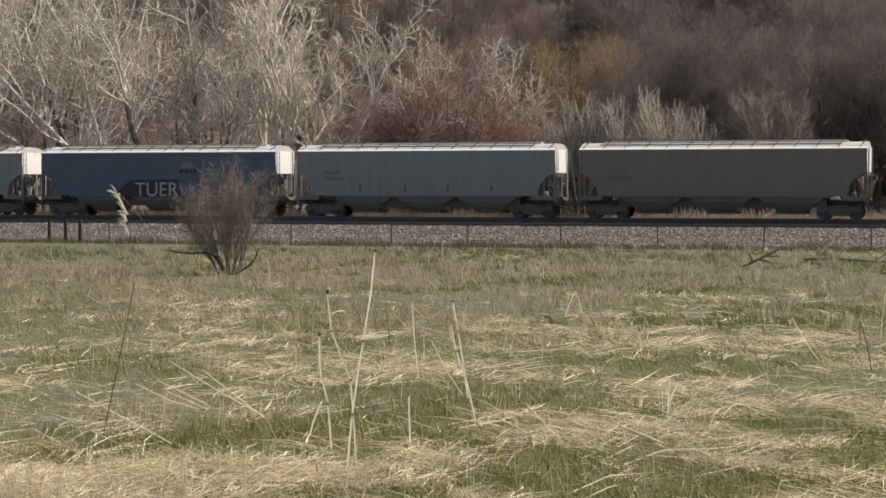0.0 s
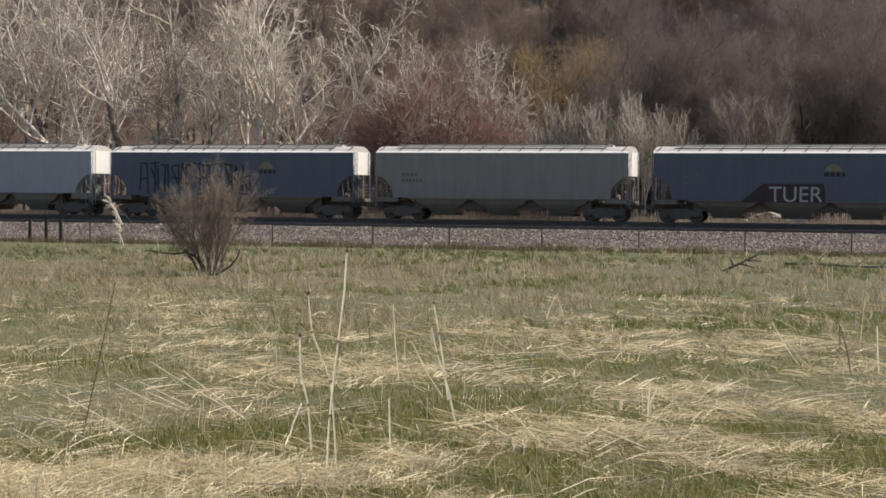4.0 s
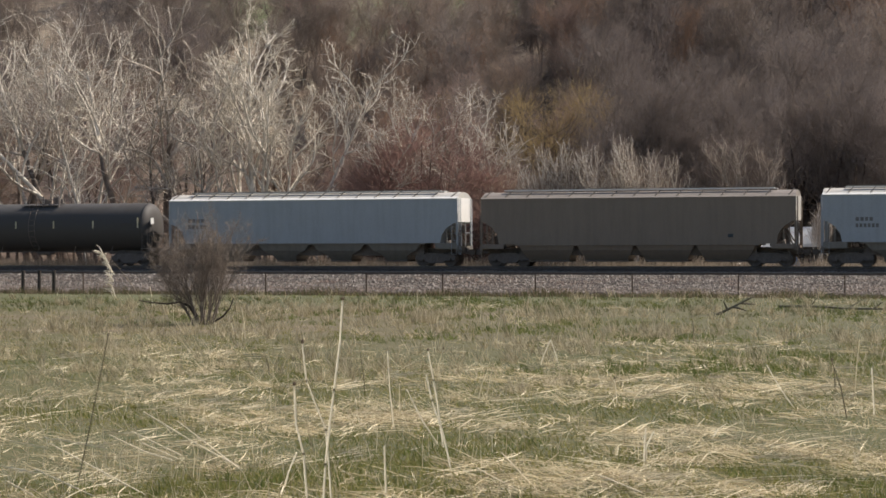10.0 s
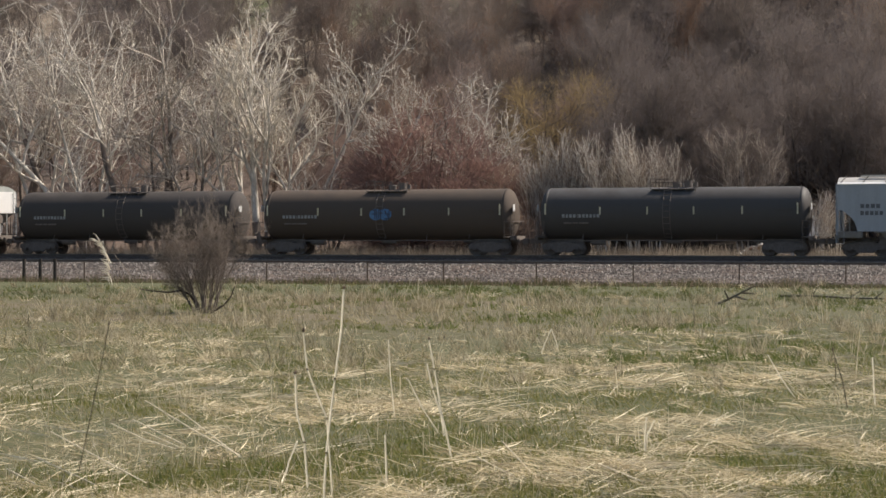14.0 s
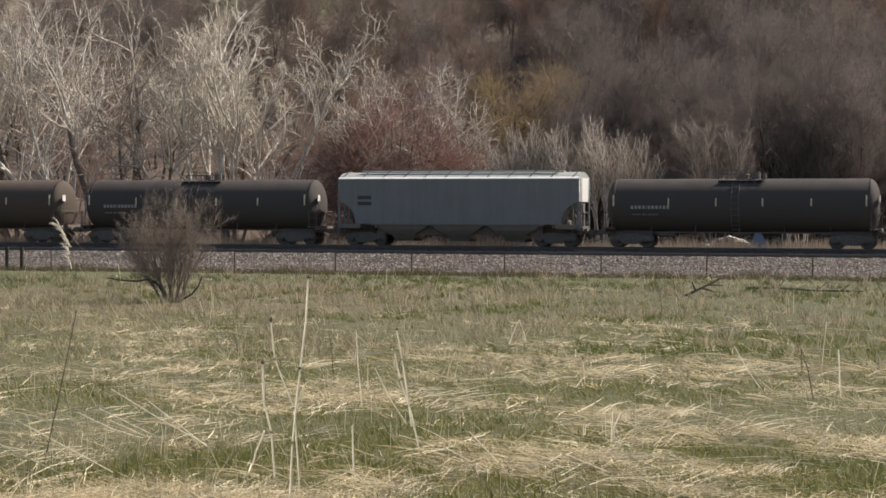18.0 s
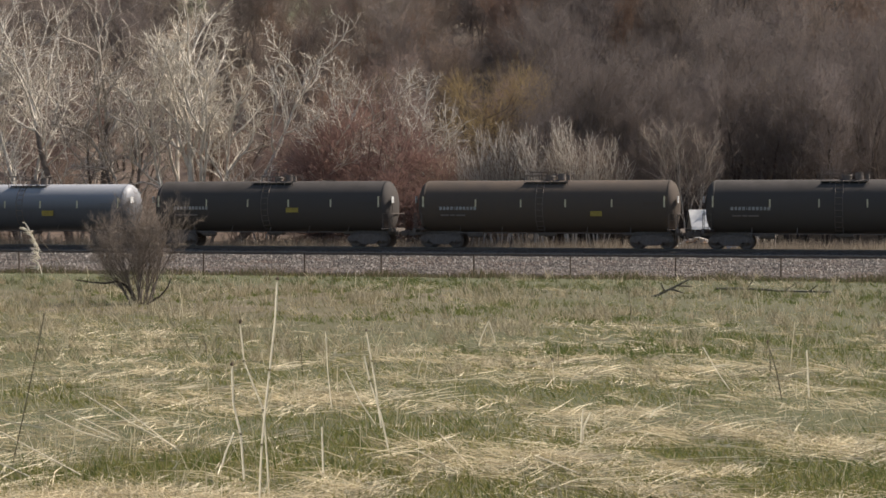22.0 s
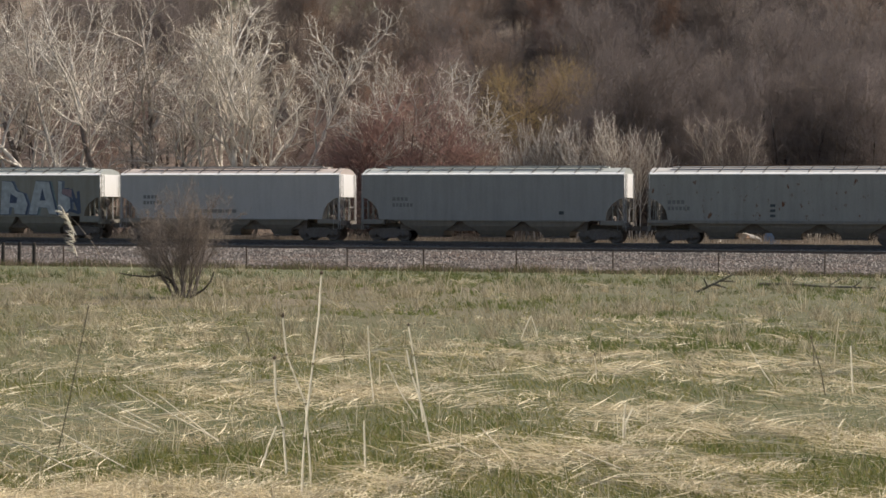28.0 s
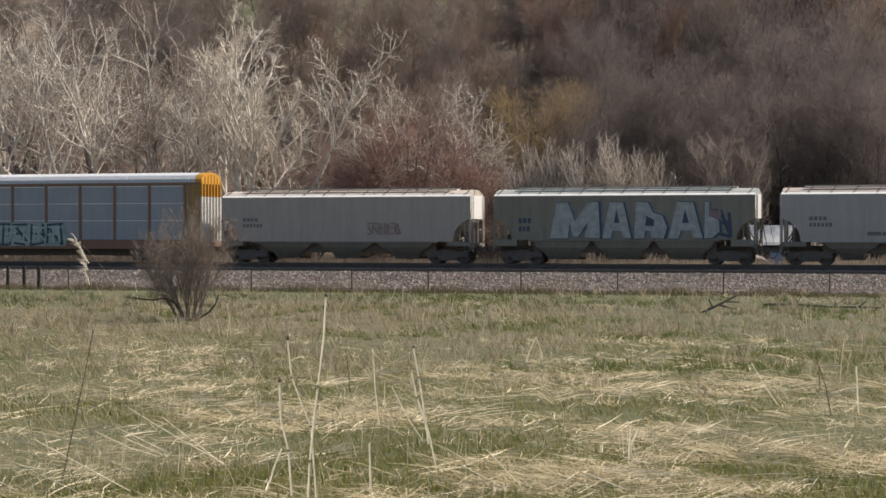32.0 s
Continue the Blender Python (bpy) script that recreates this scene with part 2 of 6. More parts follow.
def ground_sheet():
    xs = sorted(set(list(range(-1500, -200, 100)) + list(range(-200, 81, 4)) + list(range(80, 1501, 100))))
    ys = sorted(set(list(range(-1400, -20, 90)) + list(range(-20, 16, 4)) + list(range(16, 112, 3)) + list(range(112, 130, 2)) + list(range(130, 332, 5)) + list(range(340, 2200, 120))))
    nx = len(xs)
    verts = [(x, y, hill(x, y)) for y in ys for x in xs]
    faces = [(j * nx + i, j * nx + i + 1, (j + 1) * nx + i + 1, (j + 1) * nx + i) for j in range(len(ys) - 1) for i in range(nx - 1)]
    k = Mat("meadow_and_woodland_soil", 0.95)
    pos = k.n.new("ShaderNodeNewGeometry").outputs["Position"]
    big = k.noise(k.coords(0.35, 1.0, 1, "Object"), 0.16, 5, 0.65)
    mid = k.noise(k.coords(0.6, 1.6, 1, "Object"), 1.3, 5, 0.7)
    fine = k.noise(k.coords(), 22, 4)
    field = k.mix(k.grey(big, 0.36, 0.62), (0.10, 0.102, 0.03), (0.195, 0.16, 0.075))
    field = k.mix(k.mix(0.6, (0.0, 0.0, 0.0), k.grey(mid, 0.45, 0.62)), field, (0.25, 0.205, 0.12))
    tuft = k.noise(k.coords(1, 1.8, 1), 5.5, 5, 0.7)
    field = k.mix(k.mix(0.75, (0.0, 0.0, 0.0), k.grey(tuft, 0.50, 0.66)), field, (0.31, 0.255, 0.15))
    field = k.mix(k.mix(0.7, (0.0, 0.0, 0.0), k.grey(tuft, 0.46, 0.32)), field, (0.045, 0.06, 0.018))
    field = k.mix(k.mix(0.5, (0.0, 0.0, 0.0), k.grey(fine, 0.4, 0.7)), field, (0.05, 0.06, 0.02))
    sep = k.n.new("ShaderNodeSeparateXYZ")
    k.l.new(pos, sep.inputs[0])

    def step(sock, a, b):
        r = k.n.new("ShaderNodeMapRange")
        r.interpolation_type = "SMOOTHSTEP"
        r.inputs["From Min"].default_value, r.inputs["From Max"].default_value = a, b
        k.l.new(sock, r.inputs["Value"])
        return r.outputs["Result"]

    # a belt of rank brown grass, then greener grass towards the bank
    rank = k.mix(k.grey(mid, 0.40, 0.6), (0.085, 0.07, 0.038), (0.20, 0.16, 0.10))
    field = k.mix(k.mix(k.grey(big, 0.36, 0.6), (0.0, 0.0, 0.0), step(sep.outputs["Y"], 46.0, 62.0)), field, rank)
    belt = k.mix(k.grey(mid, 0.35, 0.65), (0.055, 0.072, 0.026), (0.13, 0.13, 0.058))
    field = k.mix(k.mix(k.grey(mid, 0.3, 0.55), (0.0, 0.0, 0.0), step(sep.outputs["Y"], 80.0, 92.0)), field, belt)
    # damper, greener ground towards one end of the field
    damp = k.mix(step(sep.outputs["X"], -26.0, -4.0), (0.0, 0.0, 0.0), step(sep.outputs["Y"], 36.0, 60.0))
    field = k.mix(k.mix(k.grey(big, 0.25, 0.5), (0.0, 0.0, 0.0), damp), field, k.mix(k.grey(tuft, 0.36, 0.62), (0.045, 0.054, 0.022), (0.14, 0.128, 0.062)))
    wood = k.mix(k.grey(k.noise(k.coords(), 0.12, 5), 0.35, 0.65), (0.045, 0.035, 0.028), (0.085, 0.066, 0.05))
    wood = k.mix(k.mix(0.5, (0.0, 0.0, 0.0), k.grey(mid, 0.4, 0.6)), wood, (0.11, 0.085, 0.063))
    slope_grass = k.mix(k.grey(mid, 0.4, 0.6), (0.115, 0.082, 0.062), (0.21, 0.155, 0.12))
    slope_grass = k.mix(step(sep.outputs["Y"], 150.0, 175.0), slope_grass, k.mix(k.grey(mid, 0.4, 0.6), (0.18, 0.14, 0.105), (0.35, 0.285, 0.21)))

    verge = k.mix(k.grey(mid, 0.35, 0.65), (0.13, 0.10, 0.072), (0.27, 0.22, 0.155))
    # pale patches paint sunlit ground into the verge colour
    verge = k.mix(k.grey(k.noise(k.coords(), 0.19, 3), 0.49, 0.58), verge, (0.44, 0.37, 0.26))
    col = k.mix(step(sep.outputs["Y"], 101.0, 104.0), field, verge)
    wood = k.mix(step(sep.outputs["X"], -36.0, -52.0), wood, slope_grass)
    col = k.mix(step(sep.outputs["Y"], 122.0, 133.0), col, wood)
    # a grassy clearing high on the slope
    dist = k.n.new("ShaderNodeVectorMath")
    dist.operation = "DISTANCE"
    sc = k.n.new("ShaderNodeVectorMath")
    sc.operation = "MULTIPLY"
    sc.inputs[1].default_value = (0.9, 1.0, 0.0)
    k.l.new(pos, sc.inputs[0])
    k.l.new(sc.outputs[0], dist.inputs[0])
    dist.inputs[1].default_value = (-66 * 0.9, 208, 0)
    clear = k.mix(step(k.noise(k.coords(), 0.5, 4), 0.4, 0.65), (0.105, 0.125, 0.055), (0.22, 0.215, 0.13))
    col = k.mix(step(dist.outputs["Value"], 27.0, 20.0), col, clear)
    k.bump(fine, 0.6, 0.05)
    me = bpy.data.meshes.new("ground")
    me.from_pydata(verts, [], faces)
    me.polygons.foreach_set("use_smooth", [True] * len(faces))
    me.materials.append(k.done(col))
    return tagged(new("ground", me), "spring meadow rising into a brown wooded hillside", "ground", kind="structure")


ground_sheet()

# ---- the railway ----
RAIL_Z, TRACK_Y = 1.5, 111.0       # the track that carries the train
NEAR_Z, NEAR_Y = 1.25, 106.4       # the empty track before it
X0, X1 = -135.0, 45.0


def ballast_bank():
    prof = [(101.3, -0.1), (101.7, 0.16), (103.0, 0.55), (104.3, 0.98), (104.8, 1.05), (107.9, 1.07), (109.2, 1.30), (112.8, 1.31), (114.6, 0.8), (115.2, 0.3)]
    verts, faces, n = [], [], len(prof)
    xs = np.arange(X0, X1 + 1, 1.0)
    for x in xs:
        for i, (y, z) in enumerate(prof):
            w = 0.16 * noise.noise((x * 0.5, y, 2.0)) if i < 4 else 0.03 * noise.noise((x * 0.9, y, 7.0))
            verts.append((x, y + (w if i < 4 else 0), z + 0.35 * w))
    for a in range(len(xs) - 1):
        for i in range(n - 1):
            faces.append((a * n + i, (a + 1) * n + i, (a + 1) * n + i + 1, a * n + i + 1))
    k = Mat("crushed_stone_ballast", 0.95)
    v = k.cells(k.coords(), 5.5)
    stones = k.ramp(v.outputs["Color"], [(0.0, (0.02, 0.0185, 0.0175)), (0.5, (0.08, 0.072, 0.065)), (1.0, (0.27, 0.246, 0.222))])
    dirt = k.mix(k.grey(k.noise(k.coords(0.5, 1, 1), 0.9, 5), 0.4, 0.65), stones, (0.14, 0.10, 0.078))
    sep = k.n.new("ShaderNodeSeparateXYZ")
    k.l.new(k.coords(), sep.inputs[0])
    foot = k.n.new("ShaderNodeMapRange")
    foot.inputs["From Min"].default_value, foot.inputs["From Max"].default_value = 0.80, 0.45
    k.l.new(sep.outputs["Z"], foot.inputs["Value"])
    soil = k.mix(k.grey(k.noise(k.coords(0.4, 1, 1), 2.2, 5), 0.4, 0.65), (0.10, 0.074, 0.06), (0.23, 0.18, 0.15))
    dirt = k.mix(k.mix(k.noise(k.coords(0.5, 1, 1), 1.5, 4), (0.0, 0.0, 0.0), foot.outputs["Result"]), dirt, soil)
    k.bump(v.outputs["Distance"], 1.0, 0.12)
    me = bpy.data.meshes.new("ballast_bank")
    me.from_pydata(verts, [], faces)
    global M_BALLAST
    M_BALLAST = k.done(dirt)
    me.materials.append(M_BALLAST)
    tagged(new("ballast_bank", me), "grey and pinkish crushed stone railway ballast bank", "ballast", kind="structure")
    # loose stones on the slope
    rng = np.random.RandomState(5)
    n = 20000
    px, py = rng.uniform(-75, 4, n), np.where(rng.rand(n) < 0.2, 101.2 + 1.6 * rng.rand(n), 102.5 + 2.6 * rng.rand(n))
    pz = np.interp(py, [p[0] for p in prof], [p[1] for p in prof]) + 0.01
    s = 0.028 + 0.065 * rng.rand(n) ** 2
    base = np.array([(1, 0, -.4), (-.5, .87, -.4), (-.5, -.87, -.4), (0.1, 0, 1.0)]) 
    ang = rng.uniform(0, 6.28, n)
    c, sn = np.cos(ang), np.sin(ang)
    bx = base[None, :, 0] * c[:, None] - base[None, :, 1] * sn[:, None]
    by = base[None, :, 0] * sn[:, None] + base[None, :, 1] * c[:, None]
    bz = np.repeat(base[None, :, 2], n, 0)
    V = np.stack([px[:, None] + bx * s[:, None], py[:, None] + by * s[:, None], pz[:, None] + bz * s[:, None]], 2).reshape(-1, 3)
    F = (np.array([(0, 1, 3), (1, 2, 3), (2, 0, 3)])[None] + 4 * np.arange(n)[:, None, None]).reshape(-1, 3)
    m = Mat("loose_stones", 0.9)
    mat = m.done(m.ramp(m.island(), [(0, (0.028, 0.025, 0.023)), (0.6, (0.115, 0.102, 0.092)), (1, (0.38, 0.342, 0.308))]))
    tagged(new("ballast_stones", quick_mesh("ballast_stones", V, F, mat)), "loose grey ballast stones on the bank", "stones", kind="stuff")


ballast_bank()


def railway_track(name, y, z, label):
    ob = tagged(thing(name, label, "railway track", at=pose(0, y, z)), kind="structure")
    head = [(-0.037, -0.04), (0.037, -0.04), (0.037, -0.004), (0.03, 0.0), (-0.03, 0.0), (-0.037, -0.004)]
    web = [(-0.07, -0.18), (0.07, -0.18), (0.07, -0.165), (0.01, -0.15), (0.01, -0.04), (-0.01, -0.04), (-0.01, -0.15), (-0.07, -0.165)]
    for side in (-0.755, 0.755):
        rail = part("rail", Geo().loft([(X0, [(side + a, b) for a, b in web]), (X1, [(side + a, b) for a, b in web])]), M_RAIL, ob, "rusty brown steel rail")
        part("rail_head", Geo().loft([(X0, [(side + a, b + 0.001) for a, b in head]), (X1, [(side + a, b + 0.001) for a, b in head])]), M_RAILTOP, rail, "polished rail head")
    tie = Geo().box(-0.115, 0.115, -1.3, 1.3, -0.36, -0.185, 0.015).mesh("tie", M_TIE)
    for i in range(150):
        part("tie", tie, M_TIE, ob, at=pose(-78 + i * 0.56, 0, 0.0, 0, 0, random.uniform(-1, 1)))


railway_track("track_near", NEAR_Y, NEAR_Z, "empty railway track on dark wooden ties")
railway_track("track_far", TRACK_Y, RAIL_Z, "railway track that carries the freight train")


# ---- trees ----
def bushy(seed, height, clumps=26, per=90, twig_len=1.15, twig_r=0.011, wide=0.36, stems=1, trunk_r=0.11, clump_r=0.55, low=0.58, limb=0.36):
    """A bare tree whose fine twigs stand in soft clumps: the vertices and faces of its wood and of its twigs."""
    rng = random.Random(seed)
    lv, lf, tv, tf = [], [], [], []

    def bar(pts, r0, r1, n=3):
        k, m = len(lv), len(pts) - 1
        a = (pts[1] - pts[0]).orthogonal().normalized()
        for i, p in enumerate(pts):
            d = (pts[min(i + 1, m)] - pts[max(i - 1, 0)]).normalized()
            a = (a - d * a.dot(d)).normalized()
            b, r = d.cross(a), r0 + (r1 - r0) * i / m
            lv.extend(tuple(p + r * (math.cos(2 * math.pi * j / n) * a + math.sin(2 * math.pi * j / n) * b)) for j in range(n))
        for i in range(m):
            lf.extend((k + i * n + j, k + i * n + (j + 1) % n, k + (i + 1) * n + (j + 1) % n, k + (i + 1) * n + j) for j in range(n))

    axes = []
    for s in range(stems):
        a = rng.uniform(0, 6.28)
        tip = Vector((math.cos(a), math.sin(a), 0)) * height * wide * (0.15 if stems == 1 else rng.uniform(0.35, 0.8)) + Vector((0, 0, height * rng.uniform(0.72, 0.9)))
        foot = Vector((math.cos(a) * 0.05 * stems, math.sin(a) * 0.05 * stems, -0.3))
        mid = foot.lerp(tip, 0.5) + Vector((rng.gauss(0, .3), rng.gauss(0, .3), 0.2))
        pts = [foot, foot.lerp(mid, 0.5), mid, mid.lerp(tip, 0.5), tip]
        bar(pts, trunk_r * rng.uniform(0.7, 1), trunk_r * 0.25, 5)
        axes.append(pts)
    heart = Vector((0, 0, height * low))
    for _ in range(clumps):
        d = Vector((rng.gauss(0, 1), rng.gauss(0, 1), rng.gauss(0.15, 0.9))).normalized()
        rad = rng.uniform(0.45, 1.0) ** 0.6
        c = heart + Vector((d.x * height * wide, d.y * height * wide, d.z * height * (1 - low) * 0.95)) * rad
        pts = rng.choice(axes)
        reach = math.hypot(c.x, c.y)
        want = max(0.12 * height, c.z - rng.uniform(0.7, 1.3) * reach - 0.08 * height)
        i = max(j for j in range(len(pts) - 1) if pts[j].z <= want or j == 0)
        p = pts[i].lerp(pts[i + 1], min(1.0, max(0.0, (want - pts[i].z) / (pts[i + 1].z - pts[i].z))))
        out = Vector((c.x - p.x, c.y - p.y, 0)) * 0.16
        wob = 0.018 * height
        b1 = p.lerp(c, 0.36) + out + Vector((rng.gauss(0, wob), rng.gauss(0, wob), -wob))
        b2 = p.lerp(c, 0.7) + out * 0.8 + Vector((rng.gauss(0, wob), rng.gauss(0, wob), rng.gauss(0, wob)))
        bar([p, b1, b2, c], trunk_r * limb, 0.0014 * height, 4 if limb < 0.35 else 3)
        size = clump_r * rng.uniform(0.6, 1.35)
        for _t in range(int(per * rng.uniform(0.6, 1.4))):
            q = c + Vector((rng.gauss(0, size), rng.gauss(0, size), rng.gauss(0, size * 0.8)))
            nd = ((q - c) * 0.9 / size + d * 0.7 + Vector((rng.gauss(0, .4), rng.gauss(0, .4), 0.55 + rng.gauss(0, .3)))).normalized()
            ln = twig_len * rng.uniform(0.4, 1.2)
            a = nd.orthogonal().normalized()
            a = a * math.cos(t0 := rng.uniform(0, 3.14)) + nd.cross(a) * math.sin(t0)
            r, k = twig_r * rng.uniform(0.6, 1.4), len(tv)
            tv.extend((tuple(q - r * a), tuple(q + r * a), tuple(q + nd * ln)))
            tf.append((k, k + 1, k + 2))
    return np.array(lv), np.array(lf), np.array(tv), np.array(tf)


def branchy(seed, stems, n=(7, 6, 5), ratio=(0.46, 0.48, 0.5), spread=(0.8, 0.85, 0.95), start=0.3, twigs=2, twig_len=0.5, twig_r=0.010, wob=0.11, up=0.05, old=0.55, thin=(0.06, 0.046, 0.031, 0.021), haze=0.08, keep=0.72):
    """A bare tree that forks as it grows: its old trunk wood, its younger limbs and its twigs, each as vertices and faces.
    A stem is (foot x, foot y, lean in x, lean in y, length, radius)."""
    rng = random.Random(seed)
    wood, young, tv, tf = [], ([], []), [], []
    last = len(n)

    def bar(store, pts, radii, k):
        v, f = store
        m, a, o = len(pts) - 1, (pts[1] - pts[0]).orthogonal().normalized(), len(v)
        for i, p in enumerate(pts):
            d = (pts[min(i + 1, m)] - pts[max(i - 1, 0)]).normalized()
            a = (a - d * a.dot(d)).normalized()
            b = d.cross(a)
            v.extend(tuple(p + radii[i] * (math.cos(6.2832 * j / k) * a + math.sin(6.2832 * j / k) * b)) for j in range(k))
        for i in range(m):
            f.extend((o + i * k + j, o + i * k + (j + 1) % k, o + (i + 1) * k + (j + 1) % k, o + (i + 1) * k + j) for j in range(k))

    def limb(p, d, length, r, level):
        steps = (10, 7, 5, 4)[level]
        pts, dirs, curl = [p], [d], Vector((0, 0, 0))
        for s in range(steps):
            w = wob * (0.75 if level == 0 else 1.25 + 0.5 * level)
            curl = curl * 0.45 + Vector((rng.gauss(0, w), rng.gauss(0, w), rng.gauss(0, w * 0.7)))
            d = (d + curl * 0.75 + Vector((0, 0, up * (0.6 if level == 0 else 1.6)))).normalized()
            p = p + d * (length / steps)
            pts.append(p)
            dirs.append(d)
        radii = [max(thin[level] * (1 - 0.35 * i / steps), r * (1 - 0.78 * i / steps)) for i in range(steps + 1)]
        sides = (7, 5, 3, 3)[level]
        if level == 0:
            cut = max(1, int(round(old * steps)))
            wood.append(([], []))
            bar(wood[-1], pts[:cut + 1], radii[:cut + 1], sides)
            bar(young, pts[cut:], radii[cut:], sides)
        else:
            bar(young, pts, radii, sides)
        if level < last:
            turn = rng.uniform(0, 6.28)
            for c in range(n[level]):
                f = start + (1 - start) * (c + rng.uniform(0.1, 0.9)) / n[level] if level == 0 else 0.22 + 0.78 * (c + rng.uniform(0.1, 0.9)) / n[level]
                i = min(steps - 1, int(f * steps))
                q, ax = pts[i].lerp(pts[i + 1], f * steps - i), dirs[i + 1]
                turn += 2.4 + rng.uniform(-0.5, 0.5)
                a = ax.orthogonal().normalized()
                side = a * math.cos(turn) + ax.cross(a) * math.sin(turn)
                ang = spread[level] * rng.uniform(0.7, 1.25)
                nd = (ax * math.cos(ang) + side * math.sin(ang)).normalized()
                limb(q, nd, length * ratio[level] * (1.25 - 0.55 * f) * rng.uniform(0.75, 1.2), r * (1 - 0.78 * f) * keep, level + 1)
        if level >= last - 1:
            for i in range(1, steps + 1):
                for _ in range(twigs if level == last else max(1, twigs // 2)):
                    q = pts[i] - dirs[i] * rng.uniform(0, length / steps) + Vector((rng.gauss(0, haze), rng.gauss(0, haze), rng.gauss(0, haze)))
                    nd = (dirs[i] * 0.7 + Vector((rng.gauss(0, 0.55), rng.gauss(0, 0.55), rng.gauss(0.25, 0.45)))).normalized()
                    a = nd.orthogonal().normalized()
                    t0 = rng.uniform(0, 3.14)
                    a = a * math.cos(t0) + nd.cross(a) * math.sin(t0)
                    rr, k = twig_r * rng.uniform(0.6, 1.4), len(tv)
                    tv.extend((tuple(q - rr * a), tuple(q + rr * a), tuple(q + nd * twig_len * rng.uniform(0.4, 1.3))))
                    tf.append((k, k + 1, k + 2))

    for x, y, lx, ly, length, r in stems:
        limb(Vector((x, y, -0.3)), Vector((lx, ly, 1)).normalized(), length, r, 0)
    return [(np.array(v), np.array(f)) for v, f in wood], np.array(young[0]), np.array(young[1]), np.array(tv), np.array(tf)


def forked_tree(name, shape, old_bark, young_bark, twigs, label, category="tree", group=""):
    """A tree of branchy(): trunk, limbs and crown."""
    ob = thing(name, label, category, group)
    for what, v, f, mat in [("trunk", *w, old_bark) for w in shape[0]] + [("branching", shape[1], shape[2], young_bark)]:
        me = quick_mesh(what, v, f, mat)
        me.polygons.foreach_set("use_smooth", [True] * len(f))
        part(what, me, mat, ob)
    part("crown", quick_mesh("crown", shape[3], shape[4], twigs), twigs, ob)
    return ob


def tree_model(name, shape, wood, twigs, label, category="tree", group=""):
    lv, lf, tv, tf = shape
    ob = thing(name, label, category, group)
    me = quick_mesh("trunk", lv, lf, wood)
    me.polygons.foreach_set("use_smooth", [True] * len(lf))
    t = part("trunk" if category in ("tree", "sapling") else "stem_clump", me, wood, ob)
    if category in ("brush", "shrub"):
        tagged(t, kind="stuff")
    part("crown", quick_mesh("crown", tv, tf, twigs), twigs, ob)
    return ob


def place(ob, x, y, turn, scale=1.0):
    """Set a model, or a copy of it, on the ground."""
    ob.matrix_basis = pose(x, y, hill(x, y) - 0.05, 0, 0, turn) @ Matrix.Scale(scale, 4)
    return ob


def put_copy(ob, x, y, turn, scale=1.0):
    c = copy_thing(ob, pose(x, y, hill(x, y) - 0.05, 0, 0, turn))
    c.scale = (scale, scale, scale)
    return c


